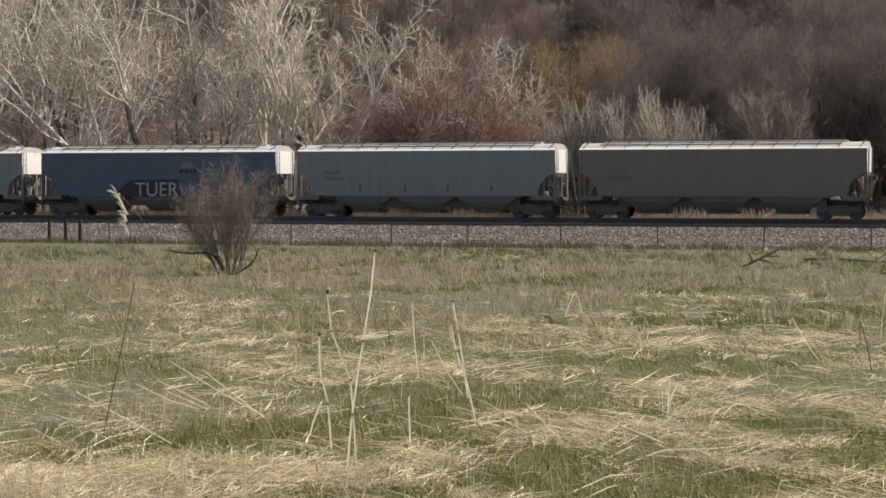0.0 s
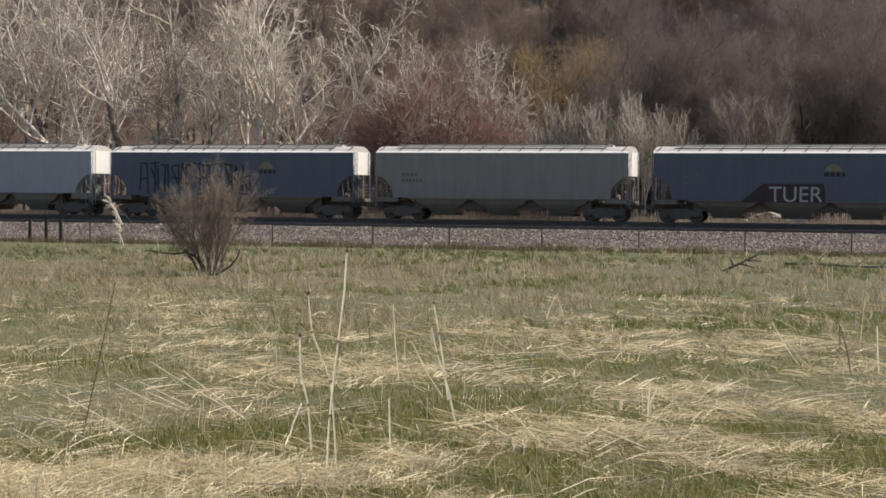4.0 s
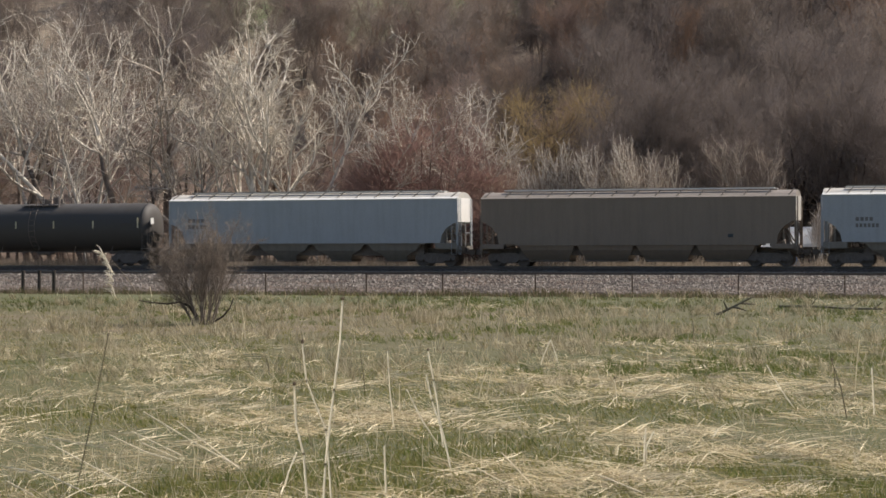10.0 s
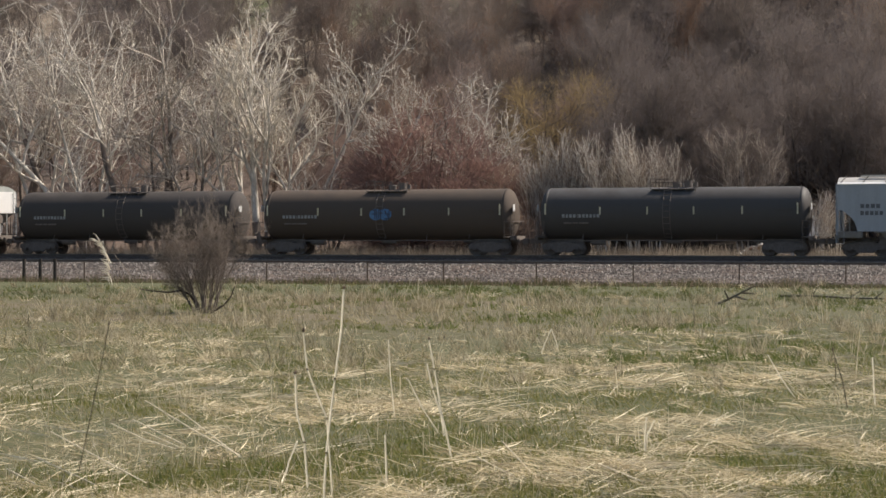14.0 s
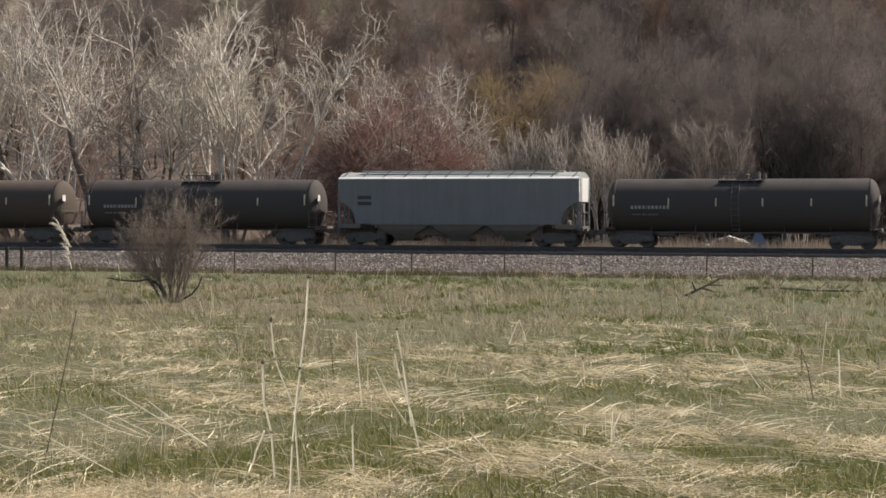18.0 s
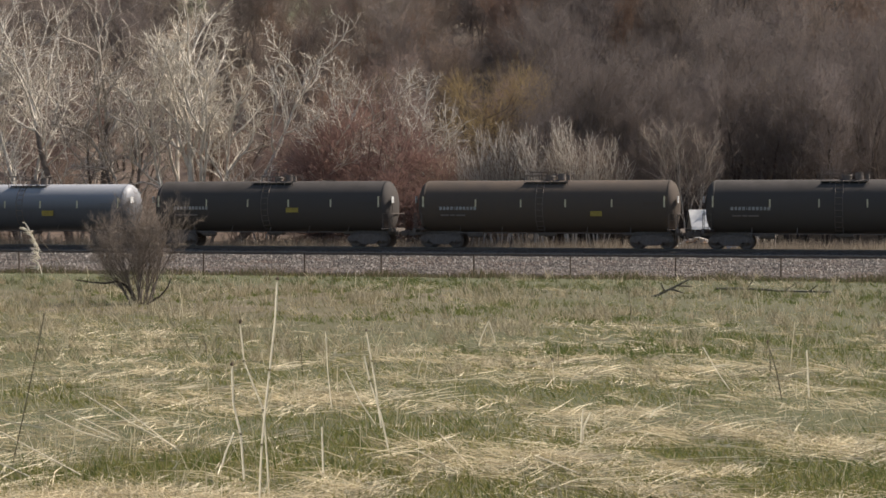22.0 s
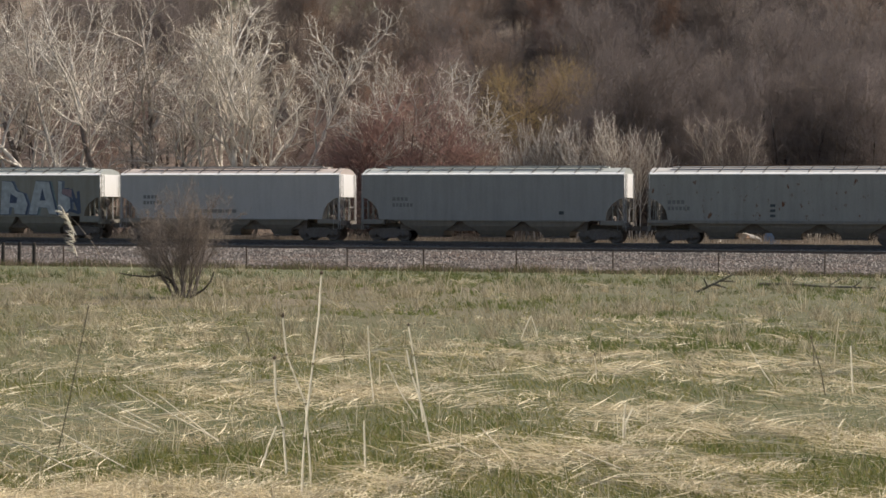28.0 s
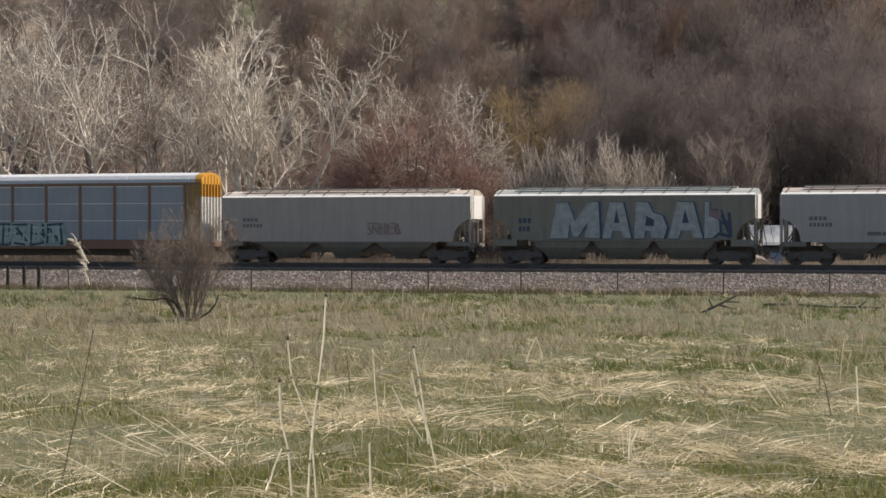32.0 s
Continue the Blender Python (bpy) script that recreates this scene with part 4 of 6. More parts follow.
def meadow():
    rng = np.random.RandomState(21)
    green = grass_mat("new_green_grass", [(0, (0.125, 0.135, 0.03)), (0.6, (0.24, 0.235, 0.072)), (1, (0.42, 0.36, 0.155))], share=0.55)
    lush = grass_mat("lush_green_grass", [(0, (0.085, 0.115, 0.026)), (0.6, (0.155, 0.19, 0.052)), (1, (0.29, 0.295, 0.12))], share=0.55)
    straw = grass_mat("old_straw", [(0, (0.31, 0.255, 0.155)), (0.5, (0.66, 0.56, 0.37)), (1, (1.0, 0.90, 0.67))])
    stuff("green_grass", blades(rng, 30000, 14, 106, lambda x, y, r: r.rand(len(x)) < np.clip(0.55 - 0.5 * patch(x, y), 0.08, 1), 0.12, 0.0085, 0.7, 0.0, None, 5), green, "short fresh green spring grass in the meadow")
    stuff("lush_grass", blades(rng, 16000, 14, 60, lambda x, y, r: r.rand(len(x)) < np.clip(-0.7 + 0.35 * (x > -0.14 * y) - 1.2 * patch(x, y), 0, 0.8), 0.17, 0.0085, 0.75, 0.0, None, 5), lush, "lush darker green grass in the hollows of the meadow")
    stuff("flattened_straw", blades(rng, 95000, 14, 106, lambda x, y, r: r.rand(len(x)) < np.clip(0.34 + 0.6 * patch(x, y), 0.06, 1) * np.clip((68 - y) / 26, 0.10, 1), 0.40, 0.0056, 1.32, 0.03, 2.95), straw, "mats of flattened pale dead grass in the meadow")
    stuff("straw_sheaves", tufts(rng, 2900, 14, 100, 20, 0.62, 0.0075, 2.45, lambda x, y, r: r.rand(len(x)) < np.clip(0.3 + 0.65 * patch(x, y), 0.04, 1) * np.clip((66 - y) / 24, 0.08, 1), 0.95), straw, "fallen sheaves of bleached dead grass in the meadow")
    stuff("fallen_stalks", tufts(rng, 3000, 14, 58, 4, 1.3, 0.0105, 2.2, lambda x, y, r: r.rand(len(x)) < 0.5 + 0.4 * patch(x, y), 0.75), straw, "broken bleached stalks lying in the meadow")
    tan = grass_mat("tan_rank_grass", [(0, (0.11, 0.12, 0.04)), (0.5, (0.21, 0.205, 0.09)), (1, (0.50, 0.43, 0.28))], share=0.5)
    stuff("rank_grass", blades(rng, 9500, 30, 106, lambda x, y, r: r.rand(len(x)) * (1 + 3 * (y > 93)) / np.clip((y - 28) / 28, 0.02, 1) < np.clip(0.5 + 0.4 * patch(x * 0.5 + 3, y * 0.35), 0.1, 1), 0.30, 0.009, 0.8, 0.0, None, 2), tan, "rank tan and green grass further out in the meadow")
    brown = grass_mat("brown_rank_grass", [(0, (0.22, 0.185, 0.11)), (0.4, (0.42, 0.36, 0.23)), (1, (0.82, 0.72, 0.52))], share=0.45)
    stuff("rank_grass", blades(rng, 4200, 36, 103, lambda x, y, r: r.rand(len(x)) < np.clip(0.25 + 0.9 * patch(x * 1.1 + 1, y * 0.5), 0.02, 1) * np.clip((y - 36) / 24, 0, 1) * np.where(y > 84, 0.28, 0.9) * np.where(x > -0.1 * y, 0.55, 1), 0.44, 0.007, 0.6, 0.0, None, 30), brown, "tufted brown dead grass standing in the far meadow")
    stuff("bank_grass", blades(rng, 3200, 60, 103, lambda x, y, r: (y > 76) & (r.rand(len(x)) < np.clip(0.55 + 0.5 * patch(x * 1.3, y * 0.4 + 2), 0.1, 1)), 0.24, 0.007, 0.6, 0.0, None, 8), grass_mat("dark_bank_grass", [(0, (0.06, 0.08, 0.022)), (0.6, (0.125, 0.15, 0.05)), (1, (0.26, 0.235, 0.12))]), "darker green tufts near the ballast bank")
    stuff("straw_clumps", blades(rng, 2600, 30, 98, lambda x, y, r: r.rand(len(x)) < np.clip(-0.25 + 0.9 * patch(x * 0.8 + 2, y * 0.45), 0, 0.7) * np.clip((y - 28) / 16, 0, 1), 0.55, 0.006, 1.0, 0.02, None, 16), straw, "crinkled clumps of dead weeds in the far meadow")
    stuff("green_clumps", blades(rng, 5200, 44, 101, lambda x, y, r: r.rand(len(x)) < np.clip(-0.15 - 0.9 * patch(x * 0.35, y * 0.3 + 1), 0, 0.8), 0.2, 0.010, 0.7, 0.0, None, 12), lush, "clumps of darker green grass in the far meadow")
    stuff("standing_straw", blades(rng, 6500, 15, 106, lambda x, y, r: r.rand(len(x)) < np.clip(0.45 + 0.4 * patch(x * 0.6, y * 0.6), 0.05, 1), 0.50, 0.0055, 0.42, 0.0), straw, "thin standing stalks of dead grass in the meadow")


meadow()


def dry_mat(name, c, share=0.45):
    k = Mat(name, 0.75)
    col = k.mix(k.grey(k.noise(k.coords(1, 1, 0.4), 6, 4), 0.3, 0.7), tuple(a * 0.7 for a in c), c)
    k.thin(col, share)
    return k.done(col)


M_STALK = dry_mat("bleached_stalk", (1.0, 0.93, 0.76), 0.7)
M_FALLEN = plain("bleached_fallen_stalk", (0.86, 0.76, 0.56), 0.8, 0, 0.15)
M_HEAD = plain("brown_seed_head", (0.14, 0.10, 0.07), 0.9)
M_WEED = plain("dark_weed_stem", (0.17, 0.145, 0.09), 0.9)
M_SNAG = plain("weathered_snag_wood", (0.19, 0.165, 0.12), 0.9, 0, 0.35)
M_PLUME = dry_mat("silvery_plume", (0.97, 0.93, 0.84), 0.6)


def dry_stalk(pts, r0, r1, head=0.0, label="tall bleached dry plant stalk standing in the meadow", mat=None, knots=True):
    base = Vector(pts[0])
    ob = thing("dry_stalk", label, "stalk", "tall dry stalks", at=Matrix.Translation(base))
    rel = [Vector(p) - base for p in pts]
    rel[0].z -= 0.1
    part("stem", Geo().husk(rel, r0, r1) if mat is None else Geo().path(rel, r0, r1, 6), mat or M_STALK, ob)
    if knots:
        for q in rel[2:-1:2]:
            part("node", Geo().tube(q - Vector((0, 0, 0.012)), q + Vector((0, 0, 0.012)), r0 * 1.06, r0 * 1.06, 6), M_WEED, ob, "dull ring on the stem")
    if head:
        tip = rel[-1]
        part("seed_head", Geo().tube(tip, tip + Vector((0, 0, head * 0.5)), r1 * 1.4, r1 * 2.2, 6).tube(tip + Vector((0, 0, head * 0.5)), tip + Vector((0.01, 0, head)), r1 * 2.2, r1 * 0.5, 6), M_HEAD, ob, "dark brown seed head")
    return ob


def stalks():
    low = "short broken bleached stalk standing in the meadow"
    tall = dry_stalk([(-7.47, 19.91, 0), (-7.45, 19.91, 0.44), (-7.43, 19.91, 0.78), (-7.38, 19.91, 1.24), (-7.33, 19.91, 1.64), (-7.26, 19.91, 2.19), (-7.23, 19.91, 2.67)], 0.0135, 0.012, 0.04)
    dry_stalk([(-7.72, 20.94, 0), (-7.75, 20.94, 0.44), (-7.8, 20.94, 1.06), (-7.93, 20.94, 1.36), (-8.05, 20.94, 1.65), (-8.1, 20.94, 2.1)], 0.012, 0.010, 0.06, "tall crooked bleached stalk with a seed head")
    dry_stalk([(-8.33, 21.74, 0), (-8.36, 21.74, 0.16), (-8.4, 21.74, 0.66), (-8.5, 21.74, 1.03), (-8.52, 21.74, 1.52)], 0.015, 0.013, 0.05)
    dry_stalk([(-8.49, 28.21, 0), (-8.59, 28.21, 0.62), (-8.67, 28.21, 1.09), (-8.76, 28.21, 1.56)], 0.016, 0.012, 0.04)
    dry_stalk([(-7.48, 25.29, 0), (-7.63, 25.29, 0.56), (-7.8, 25.29, 1.04), (-7.88, 25.29, 1.4)], 0.014, 0.011)
    dry_stalk([(-8.6, 28.51, 0), (-8.97, 28.51, 0.43), (-9.22, 28.51, 0.91)], 0.014, 0.011)
    dry_stalk([(-10.18, 30.79, 0), (-10.27, 30.79, 0.69), (-10.31, 30.79, 1.38)], 0.013, 0.009)
    for pts in ([(-7.46, 22.23, 0), (-7.47, 22.23, 0.13), (-7.49, 22.23, 0.73)], [(-9.14, 22.84, 0), (-9.04, 22.84, 0.27), (-8.93, 22.84, 0.52)],
                [(-5.0, 26.77, 0), (-4.99, 26.77, 0.29), (-4.97, 26.77, 0.57)], [(-5.02, 26.91, 0), (-4.99, 26.91, 0.28), (-4.88, 26.91, 0.51)],
                [(-4.62, 30.52, 0), (-4.46, 30.52, 0.19), (-4.3, 30.52, 0.29)], [(-11.57, 47.09, 0), (-11.43, 47.09, 0.3), (-11.26, 47.09, 0.67)],
                [(-11.23, 47.84, 0), (-11.3, 47.84, 0.25), (-11.44, 47.84, 0.63)], [(-3.82, 36.77, 0), (-4.12, 36.77, 0.33), (-4.41, 36.77, 0.82)],
                [(-2.24, 35.42, 0), (-2.26, 35.42, 0.26), (-2.29, 35.42, 0.9)]):
        dry_stalk(pts, 0.016, 0.012, 0, low, knots=False)
    dry_stalk([(-12.06, 22.61, 0), (-11.85, 22.61, 0.78), (-11.69, 22.61, 1.47), (-11.56, 22.61, 2.05)], 0.009, 0.006, 0.05, "thin dark weed stem with a small seed head", M_WEED, False)
    rng = random.Random(17)
    for _ in range(26):
        d = rng.uniform(30, 88)
        s = rng.uniform(-0.24, 0.22) * d
        x, y, h = -0.284 * d + 0.959 * s, 0.959 * d + 0.284 * s, rng.uniform(0.45, 1.1)
        lx = rng.uniform(-0.3, 0.3)
        dry_stalk([(x, y, 0), (x + lx * 0.4, y, h * 0.5), (x + lx, y, h)], 0.013, 0.009, rng.choice([0, 0, 0.06]), low, rng.choice([M_STALK, M_STALK, M_WEED]), False)
    return tall


TALL_STALK = stalks()


def fallen_stalks():
    """Long bleached stalks that lie one over another in the near grass."""
    lines = [[(-15.05, 26.01), (-14.28, 25.87)], [(-14.22, 25.82), (-10.47, 21.49)], [(-13.53, 26.5), (-12.26, 25.17), (-11.66, 24.9)], [(-13.76, 27.76), (-11.83, 25.51)],
             [(-14.74, 30.2), (-12.09, 26.54), (-10.44, 24.46)], [(-13.75, 29.51), (-10.36, 24.28)], [(-12.85, 26.27), (-11.7, 25.11)], [(-12.85, 22.91), (-11.06, 21.21)], [(-12.62, 21.73), (-11.79, 21.01)],
             [(-10.04, 25.69), (-8.8, 21.95)], [(-14.76, 26.6), (-13.38, 26.11)], [(-13.53, 23.12), (-12.85, 23.01)], [(-7.12, 26.56), (-5.74, 23.23)], [(-6.9, 24.53), (-5.85, 22.92)], [(-5.19, 24.37), (-4.38, 23.33)]]
    for pts in lines:
        ob = thing("fallen_stalk", "long bleached stalk lying in the meadow grass", "stalk", "fallen dry stalks", at=pose(pts[-1][0], pts[-1][1], 0.1))
        rel = [(x - pts[-1][0], y - pts[-1][1], 0.08 * (len(pts) - 1 - i)) for i, (x, y) in enumerate(pts)]
        part("stem", Geo().path(rel, 0.008, 0.010, 5), M_FALLEN, ob)


fallen_stalks()


def plume_reed():
    """A tall reed whose feathery plume has bowed over in the wind."""
    ob = thing("plume_reed", "tall dry reed with a drooping silvery plume", "reed", at=pose(-28.83, 60, 0))
    pts = [(0.25, 0, -0.6), (-0.25, 0, 0.6), (-0.62, 0, 1.2), (-1.24, 0, 2.1), (-1.8, 0, 2.72), (-2.2, 0, 3.08), (-2.42, 0, 3.18)]
    part("stem", Geo().path(pts, 0.011, 0.008, 5), dry_mat("dull_reed_stem", (0.46, 0.38, 0.28), 0.3), ob)
    rng = random.Random(4)
    tops = [(-2.42, 3.18), (-2.22, 3.02), (-2.10, 2.80), (-2.05, 2.55), (-2.04, 2.30), (-2.0, 2.05), (-1.96, 1.80), (-1.94, 1.6)]
    part("plume_axis", Geo().path([(a, 0, b) for a, b in tops], 0.009, 0.006, 5), M_PLUME, ob)
    for k, (a, b) in enumerate(tops[:-1]):
        # tufts that blow out to one side and hang at their tips
        for _ in range(7):
            ln = rng.uniform(0.22, 0.46)
            dx, dz = -rng.uniform(0.55, 1.0) * ln, rng.uniform(-0.1, 0.55) * ln
            if rng.random() < 0.25:
                dx, dz = rng.uniform(0.1, 0.4) * ln, -rng.uniform(0.5, 0.9) * ln
            yy, z = rng.uniform(-0.06, 0.06), b + rng.uniform(-0.10, 0.10)
            g = Geo().path([(a, yy, z), (a + dx * 0.35, yy * 2, z + dz * 0.55), (a + dx * 0.75, yy * 2, z + dz * 0.95), (a + dx, yy * 2, z + dz * 0.8)], 0.026, 0.006, 4)
            part("spikelet", g, M_PLUME, ob)
    return ob


PLUME_REED = plume_reed()


def hedge_shrub():
    """The bare multi-stemmed shrub that stands out in the field."""
    rng = random.Random(61)
    stems = []
    for i in range(22):
        lean = -0.85 + 1.15 * ((i + rng.random()) / 22) ** 0.6
        stems.append((0.3 * lean + rng.uniform(-0.12, 0.25), rng.uniform(-0.3, 0.3), lean, rng.uniform(-0.3, 0.3), rng.uniform(3.1, 4.5) * (1 - 0.25 * abs(lean)), rng.uniform(0.024, 0.042)))
    shape = branchy(61, stems, (7, 4), (0.36, 0.5), (0.5, 0.65), 0.2, 3, 0.34, 0.005, 0.06, 0.03, 0.35, (0.014, 0.008, 0.006), 0.05, 0.6)
    tw = twig("shrub_twigs", (0.24, 0.195, 0.16), (0.60, 0.51, 0.43))
    bk = bark("shrub_bark", (0.11, 0.088, 0.073), (0.34, 0.275, 0.23))
    ob = forked_tree("bare_shrub", shape, bk, bk, tw, "bare grey-brown shrub with many fanning stems in the meadow", "shrub")
    place(ob, -29.75, 66.3, 0, 1.0)
    g = Geo().path([(-0.1, 0, 0.0), (-0.35, -0.1, 0.45), (-0.6, -0.1, 0.78), (-1.0, -0.1, 0.93), (-1.5, -0.1, 0.85), (-2.2, -0.1, 0.90), (-2.75, -0.1, 0.98)], 0.06, 0.022, 6)
    part("low_branch", g, B_DARK, ob, "dark low branch reaching sideways")
    g = Geo().path([(0.2, -0.1, -0.02), (0.5, -0.1, 0.18), (0.85, -0.1, 0.38), (1.15, -0.1, 0.72), (1.3, -0.1, 1.1)], 0.055, 0.02, 6)
    part("low_branch", g, B_DARK, ob, "dark low branch reaching sideways")


hedge_shrub()


def field_edge():
    """Rank grass and weeds along the foot of the bank, and what lies there."""
    rng = np.random.RandomState(8)
    n = 9000
    x, y = rng.uniform(-76, 6, n), rng.uniform(98.5, 102.6, n)
    h = rng.uniform(0.15, 0.5, n) * (0.6 + 0.6 * (np.sin(x * 0.7) + np.sin(x * 0.23)) ** 2 * 0.4)
    lean = rng.normal(0, 0.15, n)
    w = rng.uniform(0.015, 0.03, n)
    V = np.stack([np.stack([x - w, y, 0 * x], 1), np.stack([x + w, y, 0 * x], 1), np.stack([x + lean, y, h], 1)], 1).reshape(-1, 3)
    mat = grass_mat("rank_edge_grass", [(0, (0.09, 0.065, 0.04)), (0.4, (0.11, 0.12, 0.045)), (0.6, (0.15, 0.12, 0.075)), (1, (0.34, 0.27, 0.18))])
    stuff("edge_grass", (V, np.arange(3 * n).reshape(-1, 3)), mat, "rank mixed grass along the foot of the ballast bank")
    n = 20000
    x, y = rng.uniform(-95, 10, n), rng.uniform(115.5, 122, n)
    z = np.array([hill(a, b) for a, b in zip(x, y)])
    h, lean, w = rng.uniform(0.3, 1.25, n), rng.normal(0, 0.3, n), rng.uniform(0.015, 0.035, n)
    V = np.stack([np.stack([x - w, y, z - 0.05], 1), np.stack([x + w, y, z - 0.05], 1), np.stack([x + lean, y, z + h], 1)], 1).reshape(-1, 3)
    mat = grass_mat("dry_verge_grass", [(0, (0.20, 0.168, 0.132)), (0.6, (0.36, 0.31, 0.25)), (1, (0.56, 0.49, 0.40))])
    stuff("verge_grass", (V, np.arange(3 * n).reshape(-1, 3)), mat, "tall dry tan grass behind the railway")
    ob = thing("fallen_branch", "dark fallen branch leaning at the field edge", "branch", at=pose(-11.4, 78.5, 0))
    part("limb", Geo().path([(-0.2, 0, -0.05), (0.35, 0, 0.22), (0.9, 0, 0.5), (1.45, 0, 0.78)], 0.065, 0.03, 6), M_SNAG, ob)
    for a, b in (((0.35, 0, 0.22), (0.2, -0.2, 0.6)), ((0.9, 0, 0.5), (1.5, 0.2, 0.45)), ((0.6, 0, 0.35), (1.2, -0.4, 0.2))):
        part("side_branch", Geo().tube(a, b, 0.055, 0.025, 5), M_SNAG, ob)


field_edge()


# log shape added to stand for a vague strip of dark brush
def fallen_log():
    ob = thing("fallen_log", "dark log shape added for vague dark brush in the far meadow", "log", at=pose(-9.5, 87.3, 0.02))
    part("bole", Geo().path([(-0.4, 0.3, 0.0), (1.2, -1.2, 0.08), (3.0, -2.9, 0.05), (5.2, -4.8, 0.12)], 0.075, 0.04, 8), M_SNAG, ob)
    for a, b in (((1.2, -1.2, 0.08), (1.5, -1.5, 0.5)), ((3.0, -2.9, 0.05), (3.6, -2.6, 0.45)), ((4.2, -3.9, 0.1), (4.6, -4.4, 0.4))):
        part("branch_stub", Geo().tube(a, b, 0.04, 0.015, 5), M_SNAG, ob)


fallen_log()


def shelter():
    """A white tarpaulin shelter and odds and ends behind the railway."""
    z0 = hill(-12.9, 122)
    ob = thing("tarpaulin_shelter", "white tarpaulin shelter standing behind the railway", "shelter", at=pose(-13.2, 122.6, z0, 0, 0, 14))
    skin = plain("white_tarpaulin", (0.62, 0.62, 0.60), 0.5, 0, 0.06, 2)
    for q in (-1, 1):
        prof = [(q * 1.88, 1.6), (q * 1.75, 1.78), (q * 0.12, 2.85), (0, 2.9), (0, 2.84), (q * 0.1, 2.78), (q * 1.69, 1.75), (q * 1.81, 1.6)]
        part("roof_sheet", Geo().loft([(-2.5, prof), (2.4, prof)]), skin, ob)
        part("gable_sheet", Geo().slab([(2.38, 1.6), (2.42, 1.6), (2.42, 2.7), (2.38, 2.7)], min(q * 0.02, q * 0.9), max(q * 0.02, q * 0.9)), skin, ob)
    for x in (-2.46, -0.75, 0.6, 2.34):
        for q in (-1, 1):
            part("pole", Geo().path([(x, q * 1.86, 0), (x, q * 1.7, 1.66), (x, q * 0.05, 2.76)], 0.03, 0.03, 6), M_DARKTRIM, ob, "dark tent pole")
    for x, r in ((-0.78, 0.03), (-0.3, 0.014), (0.58, 0.018), (1.5, 0.012)):
        part("seam", Geo().path([(x, -1.82, 1.72), (x, -0.13, 2.88)], r, r, 5), M_DARKTRIM, ob, "dark seam")
    tarp = thing("blue_tarpaulin", "blue tarpaulin draped over a low ridge behind the railway", "tarpaulin", at=pose(-12.65, 119.2, hill(-12.6, 119.2)))
    blue = plain("blue_plastic", (0.16, 0.27, 0.45), 0.5)
    for q in (-1, 1):
        part("sheet", Geo().slab([(-0.62, 0.0), (0.62, 0.0), (0.50, 0.5), (-0.05, 1.42), (-0.38, 1.30), (-0.55, 0.6)], q * 0.22 - 0.02, q * 0.22 + 0.02), blue, tarp)
    part("ridge_pole", Geo().tube((-0.25, -0.3, 1.36), (-0.25, 0.3, 1.36), 0.03, 0.03, 6), M_GALV, tarp)
    rg = random.Random(2)
    heap = thing("rubble_heap", "heap of pale broken stone on the dry verge", "rubble", at=pose(-14.6, 119.4, hill(-14.6, 119.4)))
    mound = [(-1.9, -0.2), (1.7, -0.2), (1.5, 0.35), (0.9, 0.85), (0.1, 1.08), (-0.8, 0.98), (-1.5, 0.5)]
    part("mound", Geo().slab(mound, -0.6, 0.6), ROCKS[0], heap)
    for i in range(34):
        x = rg.uniform(-1.7, 1.5)
        z = np.interp(x, [-1.9, -1.5, -0.8, 0.1, 0.9, 1.5, 1.7], [-0.2, 0.5, 0.98, 1.08, 0.85, 0.35, -0.2]) * rg.uniform(0.75, 1.0)
        r = rg.uniform(0.10, 0.24)
        v = [(r * a * rg.uniform(.7, 1.2), r * b * rg.uniform(.7, 1.2), r * c * rg.uniform(.6, 1.0)) for a, b, c in ((1, 0, 0), (-1, 0, 0), (0, 1, 0), (0, -1, 0), (0, 0, 1), (0, 0, -.7))]
        f = [(0, 2, 4), (2, 1, 4), (1, 3, 4), (3, 0, 4), (2, 0, 5), (1, 2, 5), (3, 1, 5), (0, 3, 5)]
        part("stone", Geo().add(v, f), ROCKS[1 if i % 6 == 0 else 0], heap, at=pose(x, rg.uniform(-0.75, -0.5), z, 0, 0, i * 40))


M_DARKTRIM = plain("black_rubber_trim", (0.03, 0.03, 0.03), 0.7)
ROCKS = [plain("pale_rock", (0.62, 0.57, 0.50), 0.9), plain("orange_rock", (0.50, 0.30, 0.18), 0.9)]
shelter()


# ---- fence ----
def fence():
    ob = thing("wire_fence", "thin rusty steel posts with sagging wires below the bank", "fence", at=pose(0, 101.6, 0))
    xs = [-64.5, -53.6, -47.8, -41.6, -35.3, -30.66, -25.17, -19.61, -13.71, -7.98, -2.3]
    for x in xs:
        part("fence_post", Geo().box(x - 0.03, x + 0.03, -0.03, 0.03, -0.3, 1.22, 0.008), M_WIRE, ob)
    for z in (0.35, 0.75, 1.12):
        for a, b in zip(xs, xs[1:]):
            part("wire", Geo().path([(a, 0, z), ((a + b) / 2, 0, z - 0.05), (b, 0, z)], 0.004, 0.004, 3), M_WIRE, ob)
    brace = thing("timber_posts", "three dark weathered timber posts below the bank", "fence post", at=pose(-56.3, 101.0, 0))
    for x in (-1.1, 0.02, 1.02):
        part("post", Geo().tube((x, 0, -0.4), (x + 0.02, 0, 1.38), 0.12, 0.11, 10), M_POST, brace)


fence()


# ---- the train ----
SPEED = 10.6  # metres a second, towards +x
WHEEL_R = 0.457


